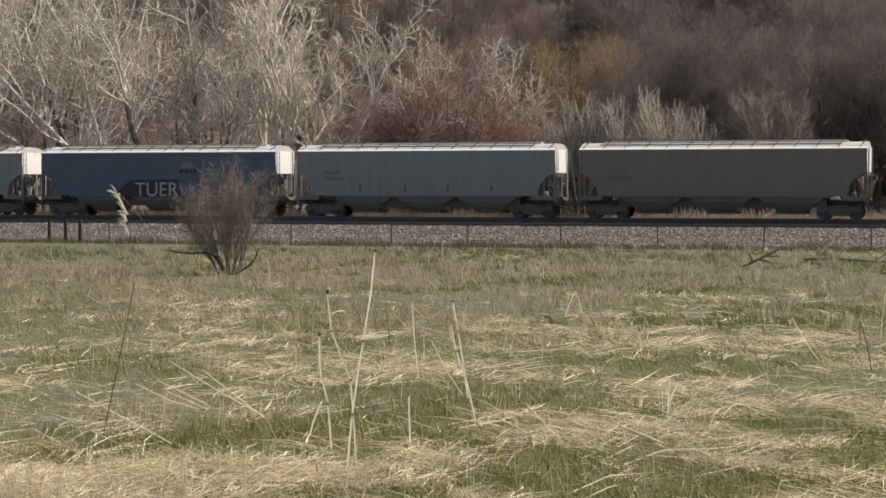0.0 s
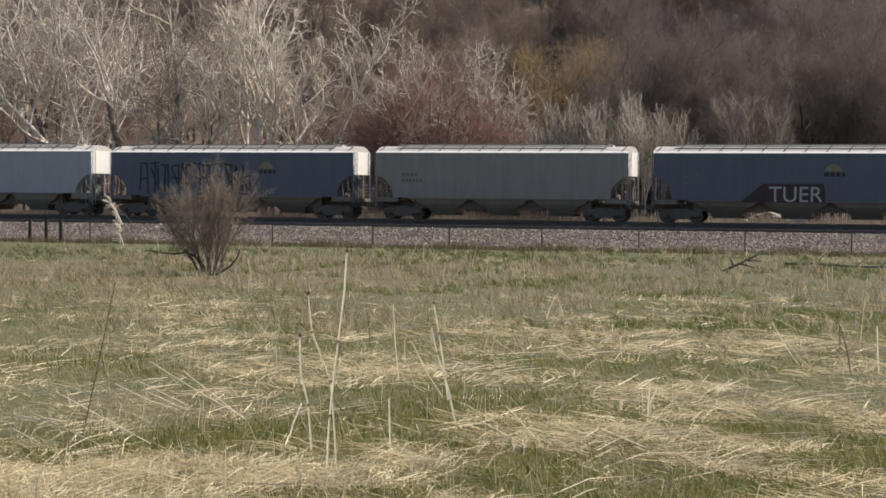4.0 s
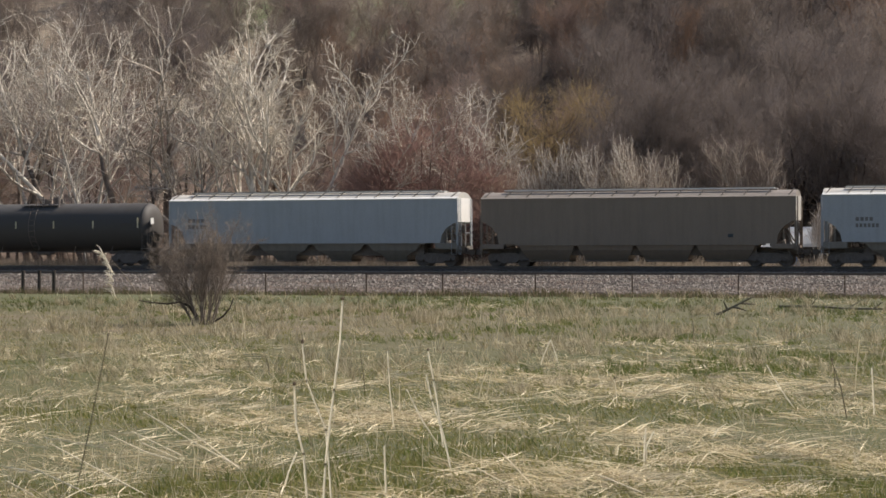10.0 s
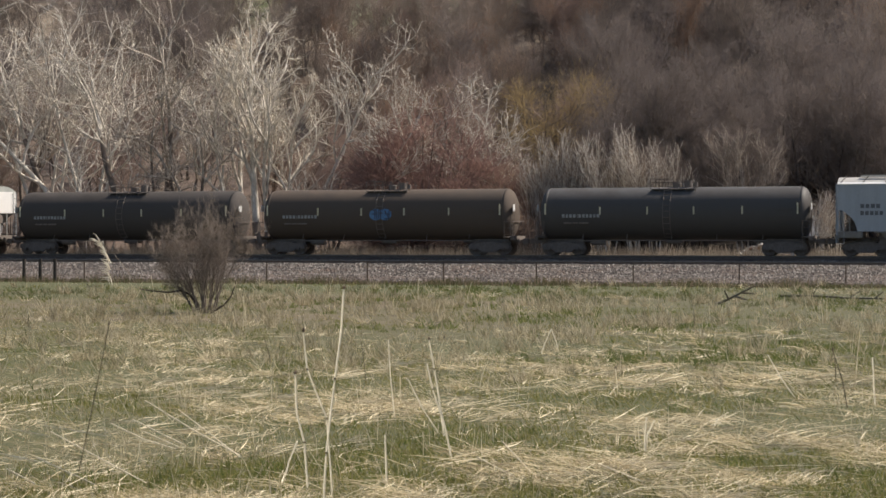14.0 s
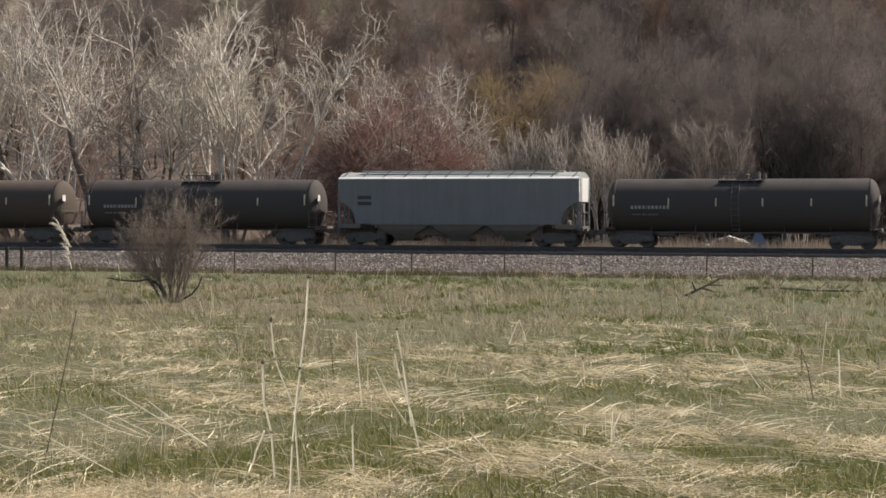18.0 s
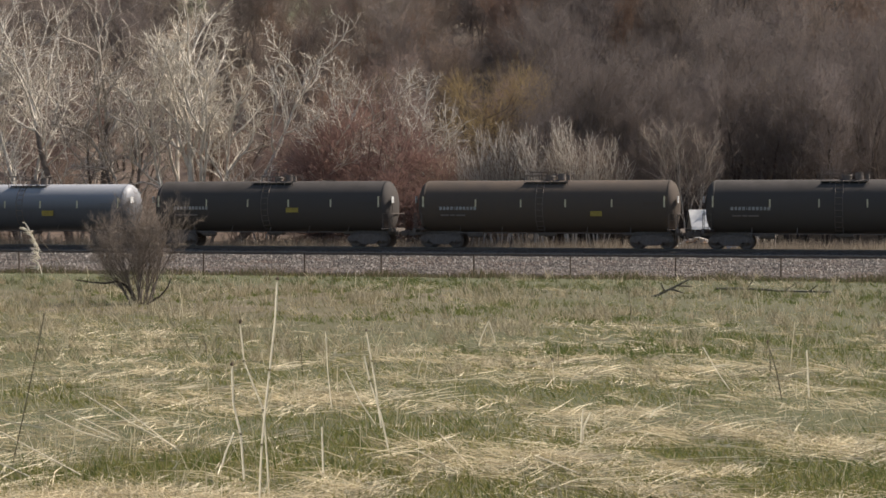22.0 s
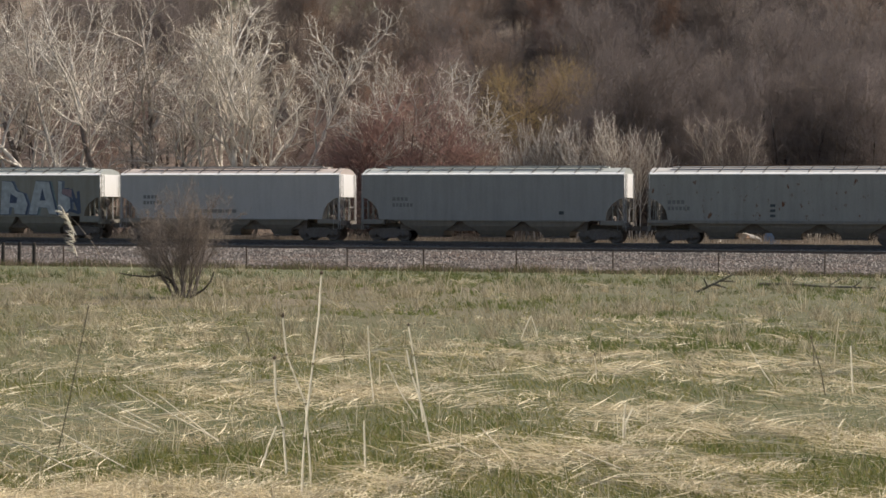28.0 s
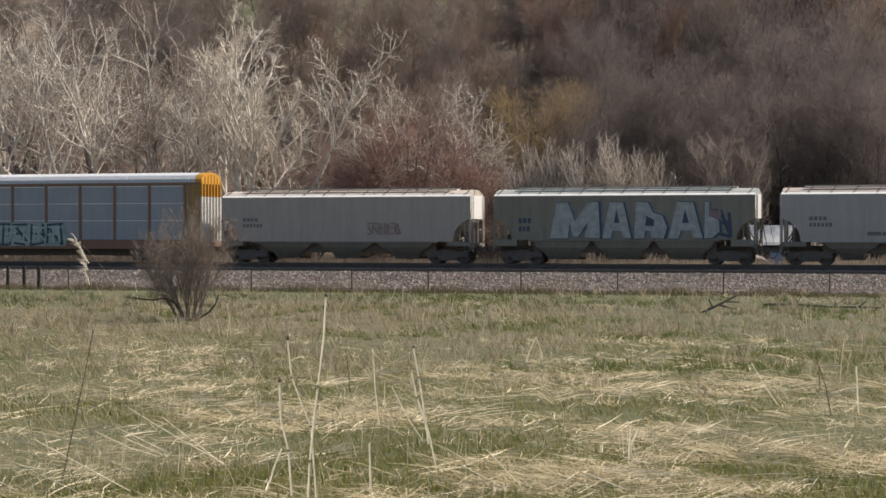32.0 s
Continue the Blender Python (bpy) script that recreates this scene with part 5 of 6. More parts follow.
def truck_meshes():
    frame_prof = [(-1.32, 0.60), (-1.20, 0.72), (-0.75, 0.74), (-0.42, 0.84), (0.42, 0.84), (0.75, 0.74), (1.20, 0.72), (1.32, 0.60), (1.30, 0.40), (1.05, 0.36), (0.70, 0.40), (0.45, 0.20), (-0.45, 0.20), (-0.70, 0.40), (-1.05, 0.36), (-1.30, 0.40)]
    f = Geo().slab(frame_prof, -0.07, 0.07).mesh("side_frame", M_TRUCK)
    spring = Geo().tube((0, 0, 0.26), (0, 0, 0.6), 0.085, 0.085, 8).mesh("spring", M_TRUCK)
    r = WHEEL_R
    ring = lambda y, rad: [(rad * math.cos(2 * math.pi * i / 22), rad * math.sin(2 * math.pi * i / 22)) for i in range(22)]
    w = Geo()
    rings = [(-0.07, r - 0.02), (-0.05, r), (0.05, r), (0.055, r + 0.025), (0.075, r + 0.02), (0.075, 0.30), (0.02, 0.28), (0.02, 0.13), (0.09, 0.12)]
    n = 22
    verts = [(a, y, b) for y, rad in [(-0.07, 0.1)] + [(-0.05, 0.29)] + rings for a, b in ring(y, rad)]
    faces = [(k * n + i, (k + 1) * n + i, (k + 1) * n + (i + 1) % n, k * n + (i + 1) % n) for k in range(len(rings) + 1) for i in range(n)]
    faces += [tuple(range(n)), tuple(reversed(range((len(rings) + 1) * n, (len(rings) + 2) * n)))]
    wheel = w.add(verts, faces).mesh("wheel", M_WHEEL)
    axle = Geo().tube((0, -0.98, 0), (0, 0.98, 0), 0.075, 0.075, 10).mesh("axle", M_WHEEL)
    bolster = Geo().box(-0.2, 0.2, -1.05, 1.05, 0.48, 0.78, 0.04).mesh("bolster", M_TRUCK)
    bearing = Geo().tube((0, -0.14, 0), (0, 0.14, 0), 0.12, 0.12, 10).mesh("bearing", M_TRUCK)
    return f, spring, wheel, axle, bolster, bearing


TRUCK = truck_meshes()


def truck(car, x):
    f, spring, wheel, axle, bolster, bearing = TRUCK
    t = part("truck", bolster, M_TRUCK, car, "dark cast steel bogie", at=pose(x, 0, 0))
    for y in (-1.0, 1.0):
        part("side_frame", f, M_TRUCK, t, at=pose(0, y, 0))
        for dx in (-0.2, 0.0, 0.2):
            part("spring", spring, M_TRUCK, t, at=pose(dx, y, 0))
    for dx in (-0.89, 0.89):
        part("axle", axle, M_WHEEL, t, at=pose(dx, 0, WHEEL_R))
        for y, turn in ((-0.755, 0), (0.755, 180)):
            part("wheel", wheel, M_WHEEL, t, at=pose(dx, y, WHEEL_R, 0, 0, turn))
        for y in (-1.0, 1.0):
            part("bearing", bearing, M_TRUCK, t, at=pose(dx, y, WHEEL_R))


def coupler_mesh():
    g = Geo().box(-0.55, 0.12, -0.09, 0.09, 0.78, 0.98, 0.03)
    g.slab([(0.1, 0.72), (0.42, 0.72), (0.46, 0.78), (0.46, 1.0), (0.42, 1.04), (0.1, 1.04)], -0.2, 0.12)
    return g.mesh("coupler", M_IRON)


COUPLER = coupler_mesh()
HOSE = Geo().path([(0.1, 0.35, 0.9), (0.25, 0.36, 0.55), (0.42, 0.30, 0.35), (0.55, 0.22, 0.42)], 0.028, 0.028, 6).mesh("air_hose", M_IRON)


def ends(car, L):
    for s, turn in ((1, 0), (-1, 180)):
        part("coupler", COUPLER, M_IRON, car, at=pose(s * (L / 2 - 0.5), 0, 0, 0, 0, turn))
        part("air_hose", HOSE, M_IRON, car, at=pose(s * (L / 2 - 0.6), 0, 0, 0, 0, turn))


def ladder(z0, z1, w, step=0.36, r=0.016):
    g = Geo()
    for y in (-w / 2, w / 2):
        g.tube((0, y, z0), (0, y, z1), r, r, 5)
    k = int((z1 - z0) / step)
    for i in range(k + 1):
        z = z0 + (z1 - z0) * i / k
        g.tube((0, -w / 2, z), (0, w / 2, z), r * 0.7, r * 0.7, 5)
    return g


def bars(car, x, z, rows, mat, y=-1.6, h=0.22):
    """Unreadable lettering as plain bars: rows of bar widths."""
    for r, row in enumerate(rows):
        g, cx = Geo(), x
        for w in row:
            g.box(cx, cx + w, y - 0.004, y, z - r * h * 1.7 - h, z - r * h * 1.7)
            cx += w + 0.07
        part("lettering", g, mat, car)




def sprayed_word(car, word, x, z, size, mat, width=1.0, y=-1.612, label="sprayed lettering", fat=0.012):
    cu = bpy.data.curves.new("graffiti", "FONT")
    cu.body, cu.size, cu.extrude, cu.offset = word, size, 0.003, fat * size
    cu.align_x = "LEFT"
    cu.materials.append(mat)
    ob = new("graffiti", cu)
    ob.parent = car
    ob.matrix_basis = pose(x, y, z, 90, 0, 0) @ Matrix.Diagonal((width, 1, 1, 1))
    return tagged(ob, label)


RIB = paint("dirty_roof_rib_paint", (0.12, 0.11, 0.10), 0.4)
BOARD = paint("galvanised_walk_board", (0.36, 0.34, 0.31), 0.3)
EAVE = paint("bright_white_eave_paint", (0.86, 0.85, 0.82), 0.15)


def hopper(L, body, roof, sill, label, bays=3, ribs=0, end=None, boards=None, width=3.2, eave=4.15, gap=None, lip_paint=None, low=1.36):
    """A covered hopper car; body, roof, sill, end, boards are materials."""
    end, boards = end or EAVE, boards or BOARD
    car = thing("hopper_car", label, "railway car", "freight train")
    T = L - 1.55               # length over the roof
    h, w = T / 2, width / 2
    cut = 1.12
    # side shell, its lower ends cut away along the slope sheets
    prof = [(-h, eave), (-h, 2.75), (-h + 0.35, 2.62), (-h + 0.75, 2.32), (-h + 1.0, 1.95), (-h + cut, low), (h - cut, low), (h - 1.0, 1.95), (h - 0.75, 2.32), (h - 0.35, 2.62), (h, 2.75), (h, eave)]
    part("body", Geo().slab(prof, -w, w), body, car)
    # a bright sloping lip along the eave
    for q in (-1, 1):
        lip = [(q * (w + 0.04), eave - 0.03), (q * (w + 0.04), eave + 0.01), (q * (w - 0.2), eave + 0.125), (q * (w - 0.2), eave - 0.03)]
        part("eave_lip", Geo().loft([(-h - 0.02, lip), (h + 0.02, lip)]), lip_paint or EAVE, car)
    for i in range(ribs):
        x = -h + cut + (2 * h - 2 * cut) * (i + 0.5) / ribs
        part("side_post", Geo().box(x - 0.04, x + 0.04, -w - 0.05, -w + 0.01, low, eave - 0.03, 0.01), body, car)
    # roof
    arch = [(w - 0.16, eave + 0.09), (w * 0.8, eave + 0.19), (w * 0.62, eave + 0.29), (w * 0.35, eave + 0.38), (0, eave + 0.42)]
    ring = arch + [(-y, z) for y, z in reversed(arch[:-1])] + [(-w + 0.16, eave - 0.02), (w - 0.16, eave - 0.02)]
    part("roof", Geo().loft([(-h, ring), (h, ring)]), roof, car)
    n = int(T / 1.28)
    seam = Geo()
    for (y0, z0), (y1, z1) in zip(ring[:8], ring[1:9]):
        seam.tube((0, y0, z0 + 0.008), (0, y1, z1 + 0.008), 0.02, 0.02, 4)
    seam = seam.mesh("roof_seam", roof)
    # slanting brackets carry two grated running boards, which stop short of the ends
    arms = []
    for q in (-1, 1):
        g = Geo()
        g.tube((-0.10, q * w * 0.93, eave + 0.12), (0.08, q * w * 0.66, eave + 0.36), 0.026, 0.026, 4)
        g.tube((0.08, q * w * 0.66, eave + 0.36), (0.16, q * w * 0.45, eave + 0.50), 0.026, 0.026, 4)
        arms.append(g.mesh("board_bracket", RIB))
    for i in range(n + 1):
        x = -h + 0.3 + (T - 0.6) * i / n
        part("roof_seam", seam, roof, car, at=pose(x, 0, 0))
        for arm in arms:
            part("board_bracket", arm, RIB, car, at=pose(x, 0, 0))
    for s in (-1, 1):
        part("running_board", Geo().box(-h + 1.3, h - 1.3, s * 0.78 - 0.16, s * 0.78 + 0.16, eave + 0.50, eave + 0.545, 0.01), boards, car)
        part("board_edge", Geo().box(-h + 1.3, h - 1.3, s * 0.95 - 0.012, s * 0.95 + 0.012, eave + 0.49, eave + 0.555), boards, car)
    part("hatch_cover", Geo().box(-h + 1.2, h - 1.2, -0.3, 0.3, eave + 0.40, eave + 0.50, 0.04), roof, car)
    # bays with their outlet gates
    span = 2 * (h - cut) - 2.36
    opening = gap if gap is not None else 1.15
    part("skirt", Geo().box(-span / 2 + 0.03, span / 2 - 0.03, -1.05, 1.05, 0.68, low - 0.002, 0.02), M_IRON, car, "dark plating between the bays")
    for y in (-w + 0.04, w - 0.04):
        part("side_chord", Geo().box(-span / 2 - 0.2, span / 2 + 0.2, y - 0.04, y + 0.04, low - 0.09, low - 0.004, 0.012), sill, car)
    bl = span / bays
    for i in range(bays):
        cx = -span / 2 + bl * (i + 0.5)
        # each bay narrows in three steps towards its outlet
        steps = [(bl / 2 - 0.06, w - 0.06, low - 0.006), (max(0.85, bl / 2 - 0.4 * opening), w - 0.16, 1.0), (max(0.7, bl / 2 - opening + 0.12), 1.25, 0.72), (max(0.6, bl / 2 - opening - 0.06), 0.98, 0.40)]
        verts = [(cx + q * a, s * d, z) for a, d, z in steps for q, s in ((-1, -1), (1, -1), (1, 1), (-1, 1))]
        faces = [(4 * k + j, 4 * k + (j + 1) % 4, 4 * k + 4 + (j + 1) % 4, 4 * k + 4 + j) for k in range(3) for j in range(4)] + [(3, 2, 1, 0), (12, 13, 14, 15)]
        bay = part("hopper_bay", Geo().add(verts, faces), sill, car)
        b = steps[-1][0]
        part("outlet_gate", Geo().box(cx - b - 0.05, cx + b + 0.05, -0.95, 0.95, 0.29, 0.395, 0.02), M_IRON, bay)
    # centre sill, side sills to the ends, end platforms, posts, ladders
    part("centre_sill", Geo().box(-h - 0.25, h + 0.25, -0.26, 0.26, 0.82, 1.12, 0.02), M_IRON, car)
    for s in (-1, 1):
        xe = s * h
        x2 = s * (h - cut)
        # white posts at the leading end only: its sunlight put into the colour
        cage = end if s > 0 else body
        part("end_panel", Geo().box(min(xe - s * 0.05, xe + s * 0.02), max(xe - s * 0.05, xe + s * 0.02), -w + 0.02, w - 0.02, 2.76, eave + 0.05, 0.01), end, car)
        part("end_platform", Geo().box(min(x2, xe), max(x2, xe), -w + 0.1, w - 0.1, 1.06, 1.14, 0.01), sill, car)
        part("end_sill", Geo().box(xe - 0.08, xe + 0.08, -w, w, 0.98, 1.26, 0.02), sill, car)
        for y in (-w + 0.06, w - 0.06):
            part("side_sill", Geo().box(min(x2 - s * 0.3, xe), max(x2 - s * 0.3, xe), y - 0.06, y + 0.06, 1.08, low, 0.015), sill, car)
            part("corner_post", Geo().box(xe - s * 0.02 - 0.05, xe - s * 0.02 + 0.05, y - 0.05, y + 0.05, 1.2, 3.3, 0.01), body, car)
            for f in (0.32, 0.62):
                xp = xe - s * cut * f
                top = 2.8 - 0.75 * cut * f
                part("side_stake", Geo().box(xp - 0.035, xp + 0.035, y - 0.035, y + 0.035, 1.3, top, 0.008), sill, car)
            part("ladder", ladder(0.75, eave, 0.42, r=0.022), body, car, at=pose(xe + s * 0.09, y * 0.84, 0))
            part("side_ladder", ladder(0.75, 2.9, 0.34, r=0.012), body, car, at=pose(xe - s * 0.2, y * 1.035, 0, 0, 0, 90))
        web = [(x2, 1.05), (xe - s * 0.5, 1.05), (xe - s * 0.42, 1.7), (xe - s * 0.75, 2.3), (x2, 2.0)]
        part("bolster_web", Geo().slab(web, -0.06, 0.06), M_IRON, car, "dark end web under the slope sheet")
        for y in (-0.45, 0.45):
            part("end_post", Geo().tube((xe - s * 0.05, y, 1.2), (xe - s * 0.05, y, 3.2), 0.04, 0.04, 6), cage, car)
        part("handrail", Geo().path([(xe, -w + 0.1, 2.1), (xe, w - 0.1, 2.1)], 0.02, 0.02, 5), body, car)
        for y in (-0.9, 0.9):
            part("slope_brace", Geo().tube((xe - s * 0.1, y, 1.15), (xe - s * 0.8, y, 2.3), 0.05, 0.05, 5), sill, car)
    part("brake_wheel", Geo().tube((h + 0.08, -0.65, 2.35), (h + 0.14, -0.65, 2.35), 0.28, 0.28, 14), M_IRON, car)
    part("air_reservoir", Geo().tube((h - 1.6, -0.5, 1.42), (h - 0.7, -0.5, 1.42), 0.22, 0.22, 12), M_IRON, car, smooth=True)
    for s in (-1, 1):
        truck(car, s * (L / 2 - 2.35))
    ends(car, L)
    return car


def tank_car(L, shell, label, r=1.60, brand=None):
    car = thing("tank_car", label, "railway car", "freight train")
    T = L - 1.6
    h, zc = T / 2, 0.94 + r
    n = 36
    circ = lambda rad: [(rad * math.cos(2 * math.pi * i / n), zc + rad * math.sin(2 * math.pi * i / n)) for i in range(n)]
    straight = h - 0.62
    part("tank_shell", Geo().loft([(-straight, circ(r)), (-straight * 0.33, circ(r)), (straight * 0.33, circ(r)), (straight, circ(r))], False), shell, car, smooth=True)
    for s in (-1, 1):
        rings = [(s * (straight + 0.62 * math.sin(a)), circ(max(0.02, r * math.cos(a) ** 0.8))) for a in [i * math.pi / 2 / 7 for i in range(8)]]
        part("tank_head", Geo().loft(rings), shell, car, smooth=True)
    # weld bands
    for x in (-straight * 0.5, 0.0, straight * 0.5):
        g = Geo()
        g.loft([(x - 0.03, circ(r + 0.006)), (x + 0.03, circ(r + 0.006))], False)
        part("weld_seam", g, shell, car, smooth=True)
    # manway, valves and platform
    part("manway", Geo().tube((0.15, 0, zc + r - 0.05), (0.15, 0, zc + r + 0.22), 0.26, 0.26, 16).tube((0.15, 0, zc + r + 0.22), (0.15, 0, zc + r + 0.28), 0.31, 0.28, 16), M_IRON, car)
    part("valve_housing", Geo().tube((0.85, 0, zc + r - 0.05), (0.85, 0, zc + r + 0.40), 0.25, 0.23, 14), M_IRON, car)
    for y in (-0.72, 0.72):
        part("walkway", Geo().box(-1.25, 1.35, y - 0.2, y + 0.2, zc + r * 0.9 + 0.02, zc + r * 0.9 + 0.06, 0.01), M_IRON, car)
    for y in (-0.93, 0.93):
        for i in range(6):
            x = -1.3 + 0.54 * i
            part("railing_post", Geo().tube((x, y, zc + r * 0.82), (x, y, zc + r + 0.50), 0.022, 0.022, 5), M_IRON, car)
        for z in (0.28, 0.50):
            part("safety_railing", Geo().tube((-1.3, y, zc + r + z), (1.4 if z < 0.4 else -0.2, y, zc + r + z), 0.018, 0.018, 5), M_IRON, car)
    part("lid_clamp", Geo().tube((1.35, -0.3, zc + r + 0.02), (1.35, -0.3, zc + r + 0.3), 0.12, 0.10, 8), M_IRON, car)
    # curved side ladders
    for s in (-1, 1):
        g = Geo()
        for dx in (-0.22, 0.22):
            g.path([(dx, s * (r + 0.02) * math.cos(a), zc + (r + 0.05) * math.sin(a)) for a in [radians(d) for d in (-62, -35, -10, 12, 35, 55, 70)]], 0.022, 0.022, 5)
        for d in range(-60, 70, 13):
            a = radians(d)
            g.tube((-0.22, s * (r + 0.02) * math.cos(a), zc + (r + 0.05) * math.sin(a)), (0.22, s * (r + 0.02) * math.cos(a), zc + (r + 0.05) * math.sin(a)), 0.016, 0.016, 5)
        part("ladder", g, M_IRON, car, at=pose(-0.25, 0, 0))
    # underframe
    for s in (-1, 1):
        part("stub_sill", Geo().box(min(s * (h - 3.4), s * (L / 2 - 0.6)), max(s * (h - 3.4), s * (L / 2 - 0.6)), -0.28, 0.28, 0.78, 1.05, 0.02), M_IRON, car)
        x = s * (L / 2 - 2.35)
        part("saddle", Geo().slab([(x - 1.2, 0.82), (x + 1.2, 0.82), (x + 1.0, 1.3), (x - 1.0, 1.3)], -0.5, 0.5), M_TRUCK, car)
        xe = s * (L / 2 - 0.75)
        part("end_sill", Geo().box(xe - 0.07, xe + 0.07, -1.5, 1.5, 0.95, 1.2, 0.02), M_IRON, car)
        part("end_platform", Geo().box(min(xe, xe - s * 0.6), max(xe, xe - s * 0.6), -1.5, 1.5, 1.12, 1.17, 0.01), M_IRON, car)
        g = Geo().path([(xe, -1.45, 1.15), (xe, -1.45, 2.1), (xe, 1.45, 2.1), (xe, 1.45, 1.15)], 0.022, 0.022, 5)
        part("end_railing", g, M_IRON, car)
        part("corner_ladder", ladder(0.5, 2.1, 0.4), M_IRON, car, at=pose(xe - s * 0.3, -1.52, 0, 0, 0, 90))
        part("placard", Geo().box(xe - 0.02 * s - 0.015, xe - 0.02 * s + 0.015, -1.2, -0.78, 2.75, 3.15), M_WHITE, car, "white hazard placard", at=pose(0, 0, 0))
        part("placard_post", Geo().tube((xe - 0.02 * s, -0.96, 1.15), (xe - 0.02 * s, -0.96, 2.8), 0.018, 0.018, 5), M_IRON, car)
    for y in (-1.25, 1.25):
        part("side_pipe", Geo().path([(-L / 2 + 3.4, y, 0.92), (L / 2 - 3.4, y, 0.92)], 0.03, 0.03, 5), M_IRON, car)
        for i in range(5):
            x = -L / 2 + 3.6 + (L - 7.2) * i / 4
            part("pipe_hanger", Geo().tube((x, y, 0.92), (x, y * 0.75, 1.4), 0.02, 0.02, 4), M_IRON, car)
    part("outlet_valve", Geo().tube((0, 0, zc - r - 0.25), (0, 0, zc - r + 0.1), 0.2, 0.3, 12).box(-0.5, 0.5, -0.35, 0.35, zc - r - 0.2, zc - r - 0.06, 0.02), M_IRON, car)
    part("brake_cylinder", Geo().tube((-L / 2 + 4.0, -0.6, 0.8), (-L / 2 + 4.9, -0.6, 0.8), 0.17, 0.17, 10), M_IRON, car)
    # reflector strips and labels on the shell
    for i, x in enumerate((-h + 0.55, -h * 0.52, -h * 0.17, h * 0.17, h * 0.52, h - 0.72)):
        big = i in (0, 5)
        part("reflector_strip", Geo().box(x - 0.045, x + 0.045, -r - 0.012, -r + 0.02, zc - 0.05, zc + (0.62 if big else 0.42)), M_STRIP, car)
    bars(car, -h + 1.6, zc - 0.02, [[0.17, 0.14, 0.16, 0.17, 0.04, 0.15, 0.16, 0.16, 0.15, 0.15, 0.16]], M_MARK if brand is None else brand, -r - 0.008, 0.2)
    bars(car, -h + 1.7, zc - 0.5, [[0.5, 0.3, 0.6]], M_IRON, -r - 0.004, 0.1)
    part("data_panel", Geo().box(h - 2.0, h - 1.05, -r - 0.006, -r + 0.03, zc - 0.18, zc + 0.26), shell, car, "faded grey data panel")
    for s in (-1, 1):
        truck(car, s * (L / 2 - 2.35))
    ends(car, L)
    return car


